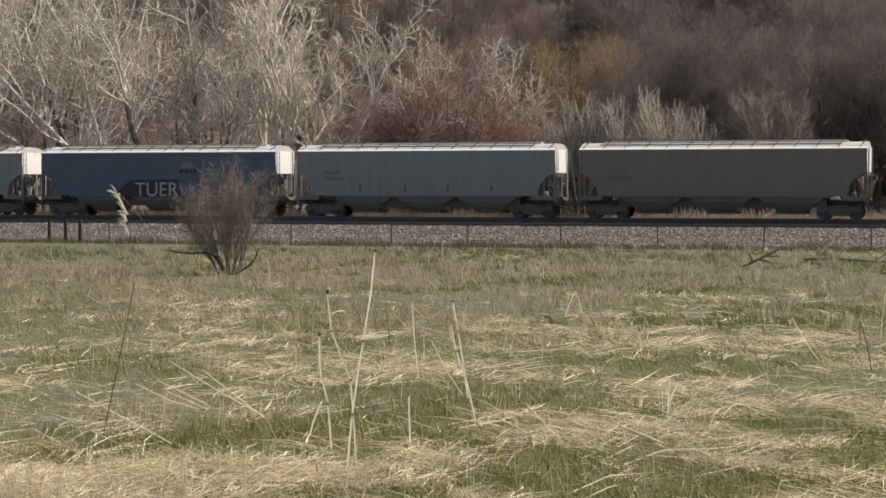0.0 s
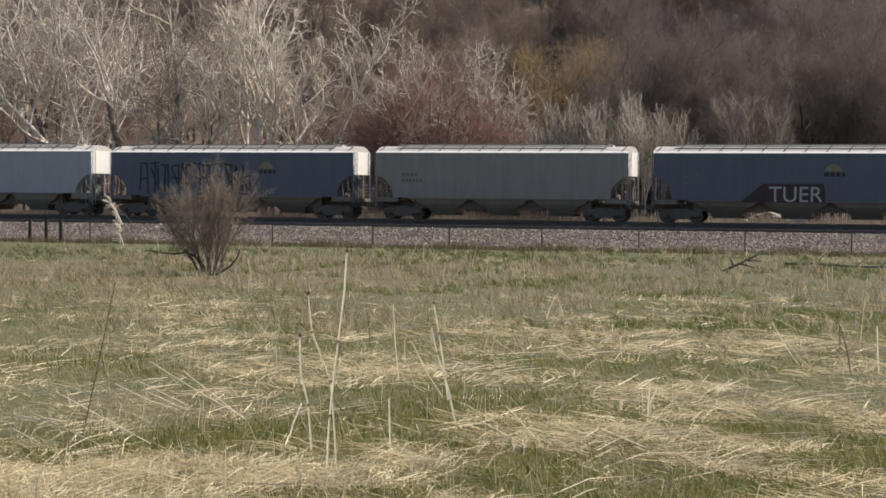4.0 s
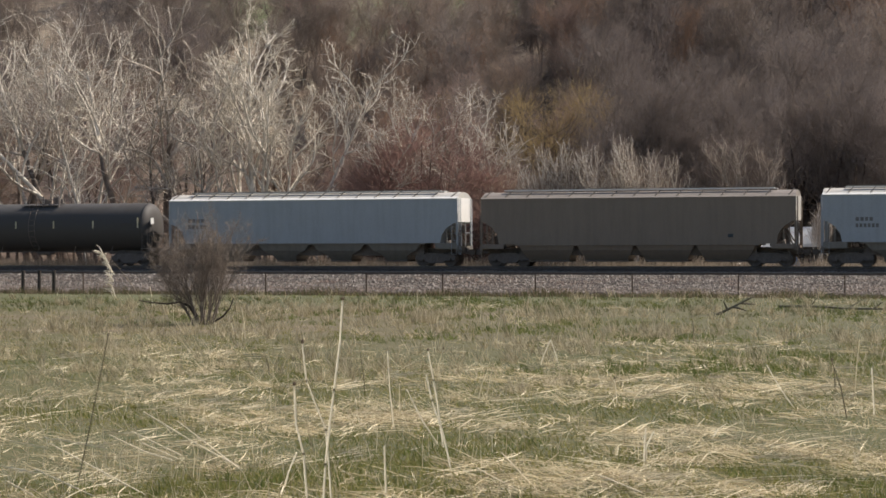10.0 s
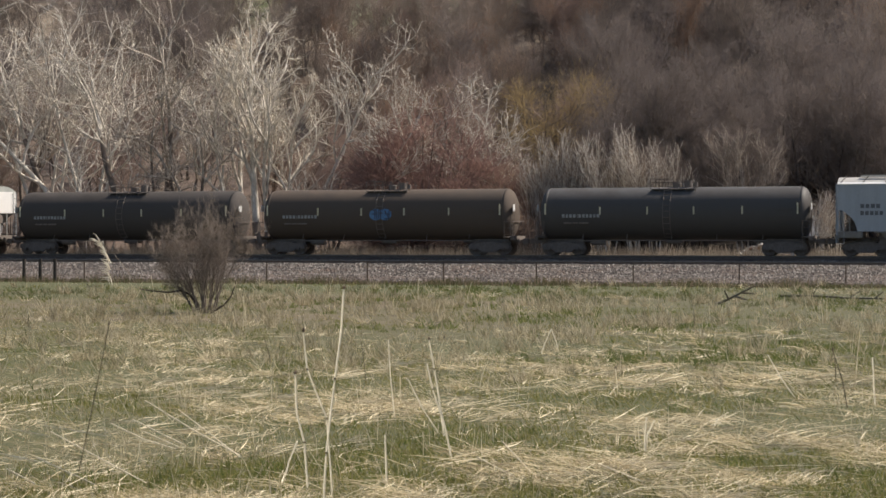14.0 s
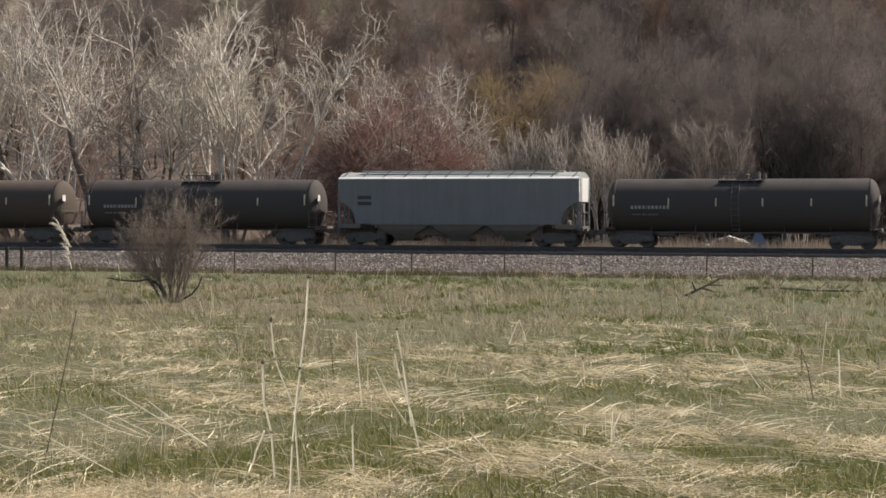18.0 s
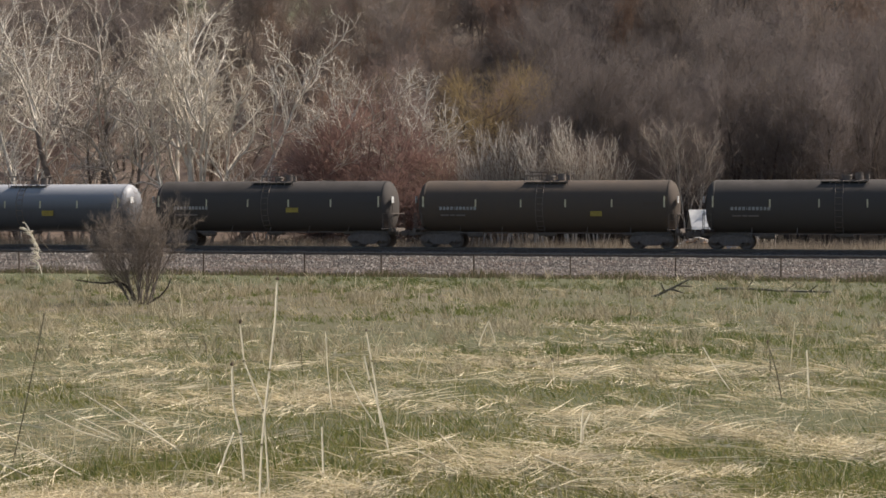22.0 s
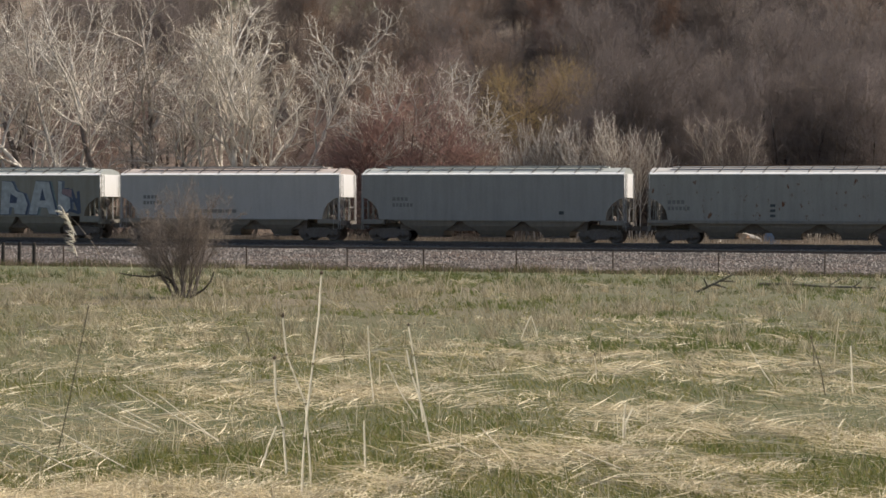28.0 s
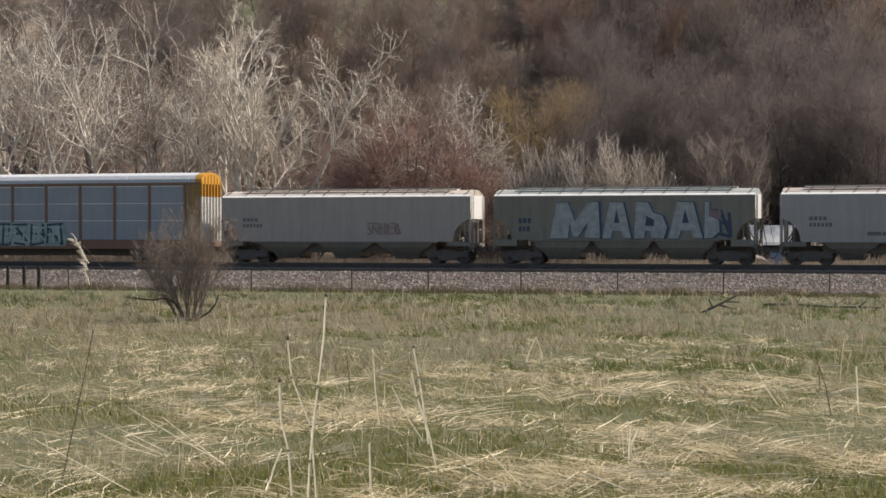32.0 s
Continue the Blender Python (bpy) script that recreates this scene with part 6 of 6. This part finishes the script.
def autorack(L, label):
    car = thing("autorack_car", label, "railway car", "freight train")
    steel = paint("galvanised_side_screens", (0.385, 0.41, 0.455), 0.3)
    brown = paint("brown_post_paint", (0.29, 0.17, 0.115), 0.3)
    yellow = paint("orange_yellow_end_paint", (0.66, 0.33, 0.05), 0.3)
    ochre = paint("ochre_panel_paint", (0.36, 0.235, 0.12), 0.4)
    white = paint("white_end_door", (0.90, 0.88, 0.82), 0.2)
    roofm = paint("pale_corrugated_roof", (0.62, 0.64, 0.66), 0.2)
    h, w = L / 2 - 0.75, 1.58
    part("deck", Geo().box(-h, h, -w + 0.05, w - 0.05, 0.95, 1.15, 0.03), brown, car)
    # a solid dark box paints in the shade behind the screens
    part("shade_core", Geo().box(-h + 0.3, h - 0.3, -w + 0.12, w - 0.12, 1.15, 5.2), M_DARKMARK, car, "dark block standing for the shade inside the car rack")
    part("centre_beam", Geo().box(-h + 0.5, h - 0.5, -0.55, 0.55, 0.42, 0.945, 0.03), M_IRON, car)
    for s in (-1, 1):
        part("side_sill", Geo().box(-h, h, s * w - 0.07, s * w + 0.07, 0.85, 1.45, 0.03), brown, car)
        part("top_rail", Geo().box(-h, h, s * w - 0.05, s * w + 0.05, 4.98, 5.16, 0.02), brown, car)
    bay = (2 * h - 2.2) / 10
    for s in (-1, 1):
        for i in range(11):
            x = -h + 1.1 + bay * i
            part("post", Geo().box(x - 0.08, x + 0.08, s * w - 0.07, s * w + 0.07, 1.4, 5.0, 0.02), brown, car)
        for i in range(10):
            x = -h + 1.1 + bay * i
            for z0, z1 in ((1.47, 2.765), (2.775, 3.865), (3.875, 4.97)):
                part("screen_flange", Geo().box(x + 0.12, x + bay - 0.12, s * w - 0.045, s * w + 0.045, z1 - 0.07, z1 - 0.02), white, car, "pale folded edge of a side screen")
                part("side_screen", Geo().box(x + 0.10, x + bay - 0.10, s * w - 0.03, s * w + 0.03, z0, z1, 0.01), steel, car)
        for e in (-1, 1):
            part("end_side_panel", Geo().box(min(e * h, e * (h - 1.0)), max(e * h, e * (h - 1.0)), s * w - 0.05, s * w + 0.05, 1.45, 5.0, 0.02), ochre, car, "yellow-brown side panel by the end door")
    arch = [(w, 5.12), (w * 0.96, 5.38), (w * 0.8, 5.62), (w * 0.45, 5.78), (0, 5.82)]
    ring = arch + [(-y, z) for y, z in reversed(arch[:-1])] + [(-w, 5.06), (w, 5.06)]
    part("roof", Geo().loft([(-h, ring), (h, ring)]), roofm, car)
    cor = Geo()
    for (y0, z0), (y1, z1) in zip(ring[:8], ring[1:9]):
        cor.tube((0, y0, z0), (0, y1, z1), 0.03, 0.03, 4)
    corm = cor.mesh("roof_corrugation", roofm)
    for i in range(110):
        part("roof_corrugation", corm, roofm, car, at=pose(-h + 0.9 + (2 * h - 1.8) * i / 109, 0, 0))
    for e in (-1, 1):
        for i in range(7):
            y = -w + 0.1 + (2 * w - 0.2) * i / 6
            part("end_door_rib", Geo().tube((e * (h + 0.02), y, 1.3), (e * (h + 0.02), y, 4.25), 0.11, 0.11, 8), white, car, "white ribbed end door")
            part("end_top_rib", Geo().tube((e * (h + 0.02), y, 4.25), (e * (h + 0.02), y, 5.2 + 0.5 * (1 - (y / w) ** 2)), 0.11, 0.11, 8), yellow, car)
        part("roof_cap", Geo().loft([(min(e * (h - 0.4), e * (h + 0.06)), [(y * 1.01, z + 0.012) for y, z in ring]), (max(e * (h - 0.4), e * (h + 0.06)), [(y * 1.01, z + 0.012) for y, z in ring])]), yellow, car, "yellow roof end")
        part("end_sill", Geo().box(e * h - 0.1, e * h + 0.1, -w, w, 0.85, 1.3, 0.02), brown, car)
        part("ladder", ladder(0.6, 5.0, 0.42), yellow, car, at=pose(e * (h - 0.3), -w - 0.08, 0, 0, 0, 90))
        truck(car, e * (L / 2 - 4.6))
    ends(car, L)
    return car


M_FADED = plain("dark_faded_lettering", (0.13, 0.135, 0.145), 0.6)
M_DARKMARK2 = plain("faded_lettering", (0.17, 0.165, 0.16), 0.6)


def train():
    """The cars from the leading one back, each with the distance of its leading coupling from the first."""
    sill_dark = paint("grimy_underframe", (0.235, 0.205, 0.18), 0.4)
    sill_grey = paint("grimy_grey_bays", (0.265, 0.24, 0.21), 0.5)
    roof_w = paint("pale_roof_paint", (0.56, 0.54, 0.50), 0.25)
    roof_g = paint("greenish_roof_paint", (0.42, 0.44, 0.41), 0.25)
    roof_p = paint("pinkish_roof_paint", (0.52, 0.45, 0.40), 0.3)
    roof_r = paint("rusty_roof_paint", (0.60, 0.54, 0.47), 0.3, (0.2, 0.09, 0.04), 0.6, 0.5)
    roof_b = paint("brown_grey_roof_paint", (0.30, 0.265, 0.235), 0.3)
    grey = paint("grey_car_paint", (0.332, 0.323, 0.311), 0.35)
    dgrey = paint("brown_grey_car_paint", (0.278, 0.226, 0.184), 0.3)
    lgrey = paint("light_grey_car_paint", (0.491, 0.467, 0.453), 0.25)
    bgrey = paint("blue_grey_car_paint", (0.441, 0.473, 0.509), 0.25)
    navy = paint("dark_blue_car_paint", (0.142, 0.166, 0.215), 0.3, rust=0.05)
    teal = paint("slate_car_paint", (0.256, 0.259, 0.268), 0.3)
    moss = paint("rusting_grey_green_car_paint", (0.345, 0.332, 0.305), 0.4, rust=0.4)
    beige = paint("pale_grey_beige_car_paint", (0.493, 0.441, 0.404), 0.3)
    mottled = paint("stained_grey_green_car_paint", (0.284, 0.273, 0.236), 0.6, (0.12, 0.08, 0.04))
    black = paint("black_tank_paint", (0.088, 0.078, 0.072), 0.4, (0.085, 0.072, 0.062), 0.85, dust_or_sheen=(0.055, 0.048, 0.042))
    rusty_black = paint("dusty_black_tank_paint", (0.105, 0.085, 0.071), 0.6, (0.125, 0.095, 0.07), 0.88, dust_or_sheen=(0.14, 0.105, 0.08))
    # these two tanks: sky-lit sheen painted in as a paler top
    sheen_black = paint("grey_black_tank_paint", (0.088, 0.082, 0.078), 0.35, (0.075, 0.066, 0.058), 0.6, dust_or_sheen=(0.12, 0.12, 0.12))
    silver = paint("grey_tank_paint", (0.125, 0.130, 0.146), 0.3, rough=0.42, dust_or_sheen=(0.43, 0.435, 0.455), top_from=2.35)
    spray_w = plain("pale_spray_paint", (0.5, 0.49, 0.48), 0.6)
    spray_r = plain("dark_red_spray_paint", (0.055, 0.034, 0.040), 0.6)
    spray_k = plain("black_spray_paint", (0.032, 0.036, 0.046), 0.6)
    spray_b = plain("blue_spray_paint", (0.10, 0.22, 0.40), 0.6)
    spray_g = plain("mint_spray_paint", (0.33, 0.43, 0.385), 0.6, 0, 0.35, 2.0)
    spray_n = plain("navy_spray_paint", (0.06, 0.08, 0.13), 0.6)
    tan = plain("tan_badge_paint", (0.28, 0.23, 0.165), 0.6)

    def logo(car, x, z):
        g = Geo()
        pts = [(x + 0.5 * math.cos(a), z + 0.42 * math.sin(a)) for a in [math.pi * i / 9 for i in range(10)]]
        g.slab(pts + [(x - 0.5, z)], -1.612, -1.6)
        part("badge", g, tan, car, "tan half-round badge")
        bars(car, x - 0.55, z - 0.06, [[0.3, 0.25, 0.25, 0.2]], spray_k, -1.6, 0.24)

    def scrawl(car, x0, x1, z0, z1, mat, n, seed, r=0.05, y=-1.62, label="sprayed scrawl"):
        rg, lay = random.Random(seed), 0
        step = (x1 - x0) / n
        for i in range(n):
            cx = x0 + step * (i + 0.5)
            u, v = step * 0.42, (z1 - z0) / 2
            ends = [((-1, -1), (-0.8, 1)), ((0.9, -1), (0.7, 0.9)), ((-1, 0.9), (1, 1)), ((-0.9, 0), (0.9, 0.1)), ((-1, -0.9), (0.8, -1)), ((-0.8, 0.8), (0.9, -0.9)), ((0, 1), (-0.1, -1))]
            for (a, b), (c, d) in rg.sample(ends, 4):
                a, b, c, d = (q + rg.uniform(-0.16, 0.16) for q in (a, b, c, d))
                a, c, b, d = cx + a * u, cx + c * u, z0 + v + b * v, z0 + v + d * v
                dx, dz = c - a, d - b
                ln = math.hypot(dx, dz) + 1e-6
                ox, oz = -dz / ln * r, dx / ln * r
                part("spray_stroke", Geo().slab([(a - ox, b - oz), (c - ox, d - oz), (c + ox, d + oz), (a + ox, b + oz)], y - 0.0007 * lay, y + 0.015), mat, car, label)
                lay += 1

    marks = [[0.2, 0.2, 0.18, 0.2], [0.16, 0.16, 0.16, 0.16, 0.16, 0.16]]
    cars = []

    def add(L, car):
        cars.append((L, car))
        return car

    add(18.4, hopper(18.4, grey, roof_w, sill_dark, "grey covered hopper car with a pale roof"))
    c = add(18.6, hopper(18.6, dgrey, roof_w, sill_dark, "brown-grey covered hopper car with a pale roof", ribs=0))
    bars(c, -6.6, 2.9, marks, M_DARKMARK2)
    c = add(18.4, hopper(18.4, grey, roof_w, sill_grey, "mid grey covered hopper car with small low vents"))
    bars(c, -6.6, 2.9, marks, M_DARKMARK2)
    for x in (-4.2, -1.2, 1.6, 4.4):
        part("side_vent", Geo().box(x - 0.04, x + 0.04, -1.63, -1.59, 1.6, 2.0), M_DARKMARK, c)
    c = add(18.35, hopper(18.35, navy, roof_w, sill_dark, "dark blue covered hopper car with white sprayed capitals"))
    part("graffiti", Geo().slab([(-3.2, 1.27), (1.75, 1.27), (1.72, 2.0), (1.62, 2.38), (-1.9, 2.36)], -1.608, -1.6), spray_r, c, "dark red sprayed patch")
    sprayed_word(c, "TUER", -1.55, 1.3, 1.3, spray_w, 1.0, -1.615, "white sprayed capitals", 0.0)
    logo(c, 2.2, 3.1)
    bars(c, -6.6, 2.9, marks, M_DARKMARK2)
    c = add(17.54, hopper(17.54, grey, roof_w, sill_grey, "grey covered hopper car with faded markings"))
    bars(c, -6.3, 2.9, marks, M_DARKMARK2)
    c = add(18.33, hopper(18.33, navy, roof_w, sill_dark, "dark blue covered hopper car with a black sprayed scrawl"))
    scrawl(c, -6.4, 1.0, 1.6, 3.4, spray_k, 10, 4, 0.055, -1.62, "black sprayed scrawl")
    scrawl(c, -0.2, 1.5, 1.55, 2.6, spray_k, 2, 14, 0.055, -1.63, "black sprayed scrawl")
    logo(c, 2.5, 3.1)
    c = add(17.32, hopper(17.32, bgrey, roof_w, sill_grey, "light blue-grey covered hopper car with a bright roof", eave=4.21, low=1.46))
    bars(c, -6.0, 2.9, marks, M_DARKMARK2)
    c = add(20.65, hopper(20.65, dgrey, roof_b, dgrey, "long brown-grey covered hopper car with four bays", 4, end=roof_w, boards=EAVE, gap=0.5, lip_paint=roof_b))
    part("side_vent", Geo().box(5.6, 5.9, -1.63, -1.59, 1.75, 1.95), M_DARKMARK, c)
    c = add(20.96, hopper(20.96, bgrey, roof_w, sill_grey, "long light blue-grey covered hopper car with four bays", 4, eave=4.21, low=1.46))
    bars(c, -8.4, 3.05, [[0.22, 0.22, 0.24, 0.22], [0.2, 0.2, 0.2, 0.2, 0.2]], M_FADED, -1.6, 0.24)
    c = add(18.05, tank_car(18.05, sheen_black, "black tank car with a grey sheen painted along its top"))
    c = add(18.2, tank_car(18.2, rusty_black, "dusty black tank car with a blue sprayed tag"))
    for dx in (0, 0.62):
        pts = [(-0.45 + dx + 0.42 * math.cos(a), 2.55 + 0.36 * math.sin(a)) for a in [2 * math.pi * i / 14 for i in range(14)]]
        part("graffiti", Geo().slab(pts, -1.616 - 0.003 * dx, -1.55), spray_b, c, "blue sprayed blob")
    scrawl(c, -0.7, 0.5, 2.3, 2.85, spray_n, 3, 8, 0.035, -1.63, "dark outline of the tag")
    c = add(17.7, tank_car(17.7, black, "black tank car with white lettering bars"))
    c = add(16.83, hopper(16.83, teal, roof_g, sill_dark, "slate grey covered hopper car with a greenish pale roof"))
    bars(c, -6.4, 3.1, [[0.9], [0.9]], M_DARKMARK)
    c = add(17.77, tank_car(17.77, black, "black tank car with pale reflector strips"))
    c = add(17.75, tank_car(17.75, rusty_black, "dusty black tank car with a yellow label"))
    part("label_plate", Geo().box(2.9, 3.6, -1.60, -1.5, 1.95, 2.25), M_YELLOW, c, "yellow label")
    c = add(17.55, tank_car(17.55, black, "black tank car with a yellow label amidships"))
    part("label_plate", Geo().box(1.2, 2.0, -1.61, -1.5, 2.15, 2.45), M_YELLOW, c, "yellow label")
    c = add(16.55, tank_car(16.55, silver, "grey tank car with a pale sky sheen painted towards its top", 1.52, brand=M_DARKMARK))
    part("label_plate", Geo().box(1.4, 2.2, -1.56, -1.5, 1.9, 2.25), M_YELLOW, c, "yellow label")
    c = add(17.75, hopper(17.75, moss, roof_w, sill_grey, "weathered grey-green covered hopper car with rust spots", boards=paint("rust_brown_boards", (0.18, 0.10, 0.06), 0.3)))
    bars(c, -7.0, 2.6, marks, M_DARKMARK2)
    part("side_chord", Geo().box(-8.2, 8.2, -1.68, -1.58, 1.2, 1.42, 0.03), sill_grey, c)
    for i, z in enumerate((1.7, 2.0, 2.3)):
        part("stencil", Geo().box(-0.95, -0.65, -1.606, -1.59, z - 0.08, z + 0.08), M_DARKMARK, c)
    c = add(18.1, hopper(18.1, grey, roof_g, sill_grey, "grey covered hopper car with a small dark vent on its side"))
    bars(c, -6.3, 2.75, marks, M_DARKMARK2)
    part("side_vent", Geo().box(4.3, 4.6, -1.63, -1.59, 1.72, 1.92), M_DARKMARK, c)
    c = add(16.55, hopper(16.55, lgrey, roof_p, sill_grey, "pale grey covered hopper car with a pinkish roof"))
    bars(c, -5.9, 2.85, marks, M_DARKMARK2)
    bars(c, -2.6, 1.95, [[0.8, 0.5, 0.9, 0.4, 0.3]], M_DARKMARK2)
    c = add(17.4, hopper(17.4, mottled, roof_g, mottled, "stained grey-green covered hopper car with large sprayed capitals", gap=0.85, low=1.48))
    teal_spray = plain("teal_spray_paint", (0.16, 0.215, 0.21), 0.6)
    slate_spray = plain("slate_spray_paint", (0.16, 0.19, 0.23), 0.6)
    rose_spray = plain("dull_rose_spray_paint", (0.27, 0.19, 0.20), 0.6)
    pale_spray = plain("pale_grey_spray_paint", (0.40, 0.425, 0.43), 0.6, 0, 0.3, 2.5)
    scrawl(c, 5.0, 6.6, 1.7, 3.3, spray_n, 2, 71, 0.10, -1.612, "dark blue strokes beside the capitals")
    part("graffiti", Geo().slab([(5.15, 2.75), (5.9, 2.7), (5.95, 3.2), (5.2, 3.25)], -1.618, -1.6), rose_spray, c, "dull rose sprayed patch")
    shape_m = [(0, 0), (.14, .98), (.36, 1), (.50, .47), (.76, .98), (.97, 1), (1, 0), (.70, .02), (.76, .45), (.56, .04), (.46, .06), (.40, .45), (.36, 0)]
    shape_a = [(0, 0), (.26, 1), (.72, .98), (1, 0), (.74, .02), (.65, .20), (.36, .22), (.30, 0)]
    shape_d = [(0, 0), (.06, 1), (.42, .98), (.58, .70), (.86, .62), (1, .30), (.90, .0), (.52, .02), (.5, .2), (.34, .22), (.3, 0)]
    shape_e = [(0, 0), (.02, 1), (.30, .98), (.28, .62), (.9, .5), (.95, .2), (.5, .02)]
    eye_a, eye_d = [(.40, .42), (.49, .80), (.60, .42)], [(.34, .34), (.38, .62), (.62, .5), (.6, .34)]
    for k, (form, eye, x, wide) in enumerate(((shape_m, None, -4.45, 3.1), (shape_a, eye_a, -1.2, 1.75), (shape_d, eye_d, 0.72, 2.0), (shape_a, eye_a, 2.8, 2.05), (shape_e, None, 4.95, 0.95))):
        at = lambda pts, dx=0.0, grow_by=0.0: [(x + dx + (wide + grow_by) * u - grow_by / 2, 1.56 + (2.2 + grow_by / 2) * v - grow_by / 4) for u, v in pts]
        part("graffiti", Geo().slab(at(form, 0.20, 0.1), -1.606 - 0.0015 * k, -1.59), teal_spray if k % 2 else slate_spray, c, "teal and slate shadow of the sprayed capitals")
        part("graffiti", Geo().slab(at(form, 0.06, 0.16), -1.616 - 0.0015 * k, -1.59), spray_n, c, "dark blue outline of the sprayed capitals")
        part("graffiti", Geo().slab(at(form), -1.628 - 0.0015 * k, -1.59), pale_spray, c, "pale sprayed capitals")
        if eye:
            part("graffiti", Geo().slab(at(eye), -1.642, -1.63), spray_n, c, "dark blue counter of a sprayed capital")
    bars(c, -6.4, 2.8, [[0.2, 0.22, 0.2], [0.2, 0.16, 0.2]], spray_n, -1.6, 0.3)
    c = add(18.0, hopper(18.0, beige, roof_r, sill_grey, "pale beige-grey covered hopper car with a rusty roof edge"))
    bars(c, -6.8, 2.85, marks, M_DARKMARK2)
    scrawl(c, 1.5, 3.8, 1.85, 2.5, plain("faded_red_spray", (0.30, 0.22, 0.21), 0.6), 6, 12, 0.04, -1.615, "faded reddish scrawl")
    c = add(28.5, autorack(28.5, "closed autorack car with grey side screens and yellow ends"))
    part("graffiti", Geo().slab([(-5.2, 1.05), (3.9, 1.05), (4.1, 1.7), (3.7, 2.45), (2.6, 2.6), (1.5, 2.45), (0.3, 2.62), (-1.7, 2.5), (-3.2, 2.65), (-4.9, 2.4)], -1.66, -1.61), spray_g, c, "mint sprayed letters")
    scrawl(c, -5.1, 3.8, 1.15, 2.5, spray_n, 7, 30, 0.07, -1.67, "dark outlines of the sprayed letters")
    scrawl(c, -4.9, 3.6, 1.3, 2.3, plain("pale_mint_spray_paint", (0.46, 0.54, 0.50), 0.6), 8, 41, 0.06, -1.68, "pale highlights of the sprayed letters")
    return cars


CARS = train()
FRONT = 10.3  # where the leading coupling stands at the start


def motions():
    # metres by which the train runs ahead of an even pace, second by second
    pace = [0, -.34, -.05, 0, 0, 0, -.34, 0, -.34, 0, 0, 0, 0, -.34, 0, 0, 0, 0, -.34, .15, -.2, 0, -.34, 0, 0, -.34, -.05, -.08, -.1, -.05, 0, 0, -.3]
    lead = FRONT
    for length, car in CARS:
        mid = lead - length / 2
        walk(car, [(float(t), pose(mid + SPEED * t + ahead, TRACK_Y, RAIL_Z)) for t, ahead in enumerate(pace)])
        lead -= length
    # the tallest stalk sways a little in the wind
    sway = [(0.0, 2.5), (1.0, 2.7), (2.0, 0.3), (4.0, 0.0), (8.0, 0.0), (11.0, 0.7), (14.0, 0.6), (17.0, -0.3), (24.0, -0.4), (28.0, 0.0), (32.0, 0.0)]
    # the plume is blown to and fro: seconds, metres aside and up
    blown = [(0, -.2, .05), (1, .08, -.08), (2, .95, -.3), (3, .5, -.3), (5, .18, -.3), (6, -.35, -.29), (7, -.1, -.5), (9, .2, -.4), (10, .28, -.3), (12, .38, -.5), (14, .12, -.3), (17, -.15, -.14), (20, -.2, -.16), (22, -.1, -.24), (24, -.3, -.03), (25, -.4, .06), (28, -.45, .14), (30, -.24, .02), (32, -.15, -.03)]
    walk(PLUME_REED, [(float(t), pose(-28.83 + aside, 60, up)) for t, aside, up in blown])
    walk(TALL_STALK, [(t, pose(-7.47, 19.91, 0, 0, lean, 0)) for t, lean in sway])


motions()
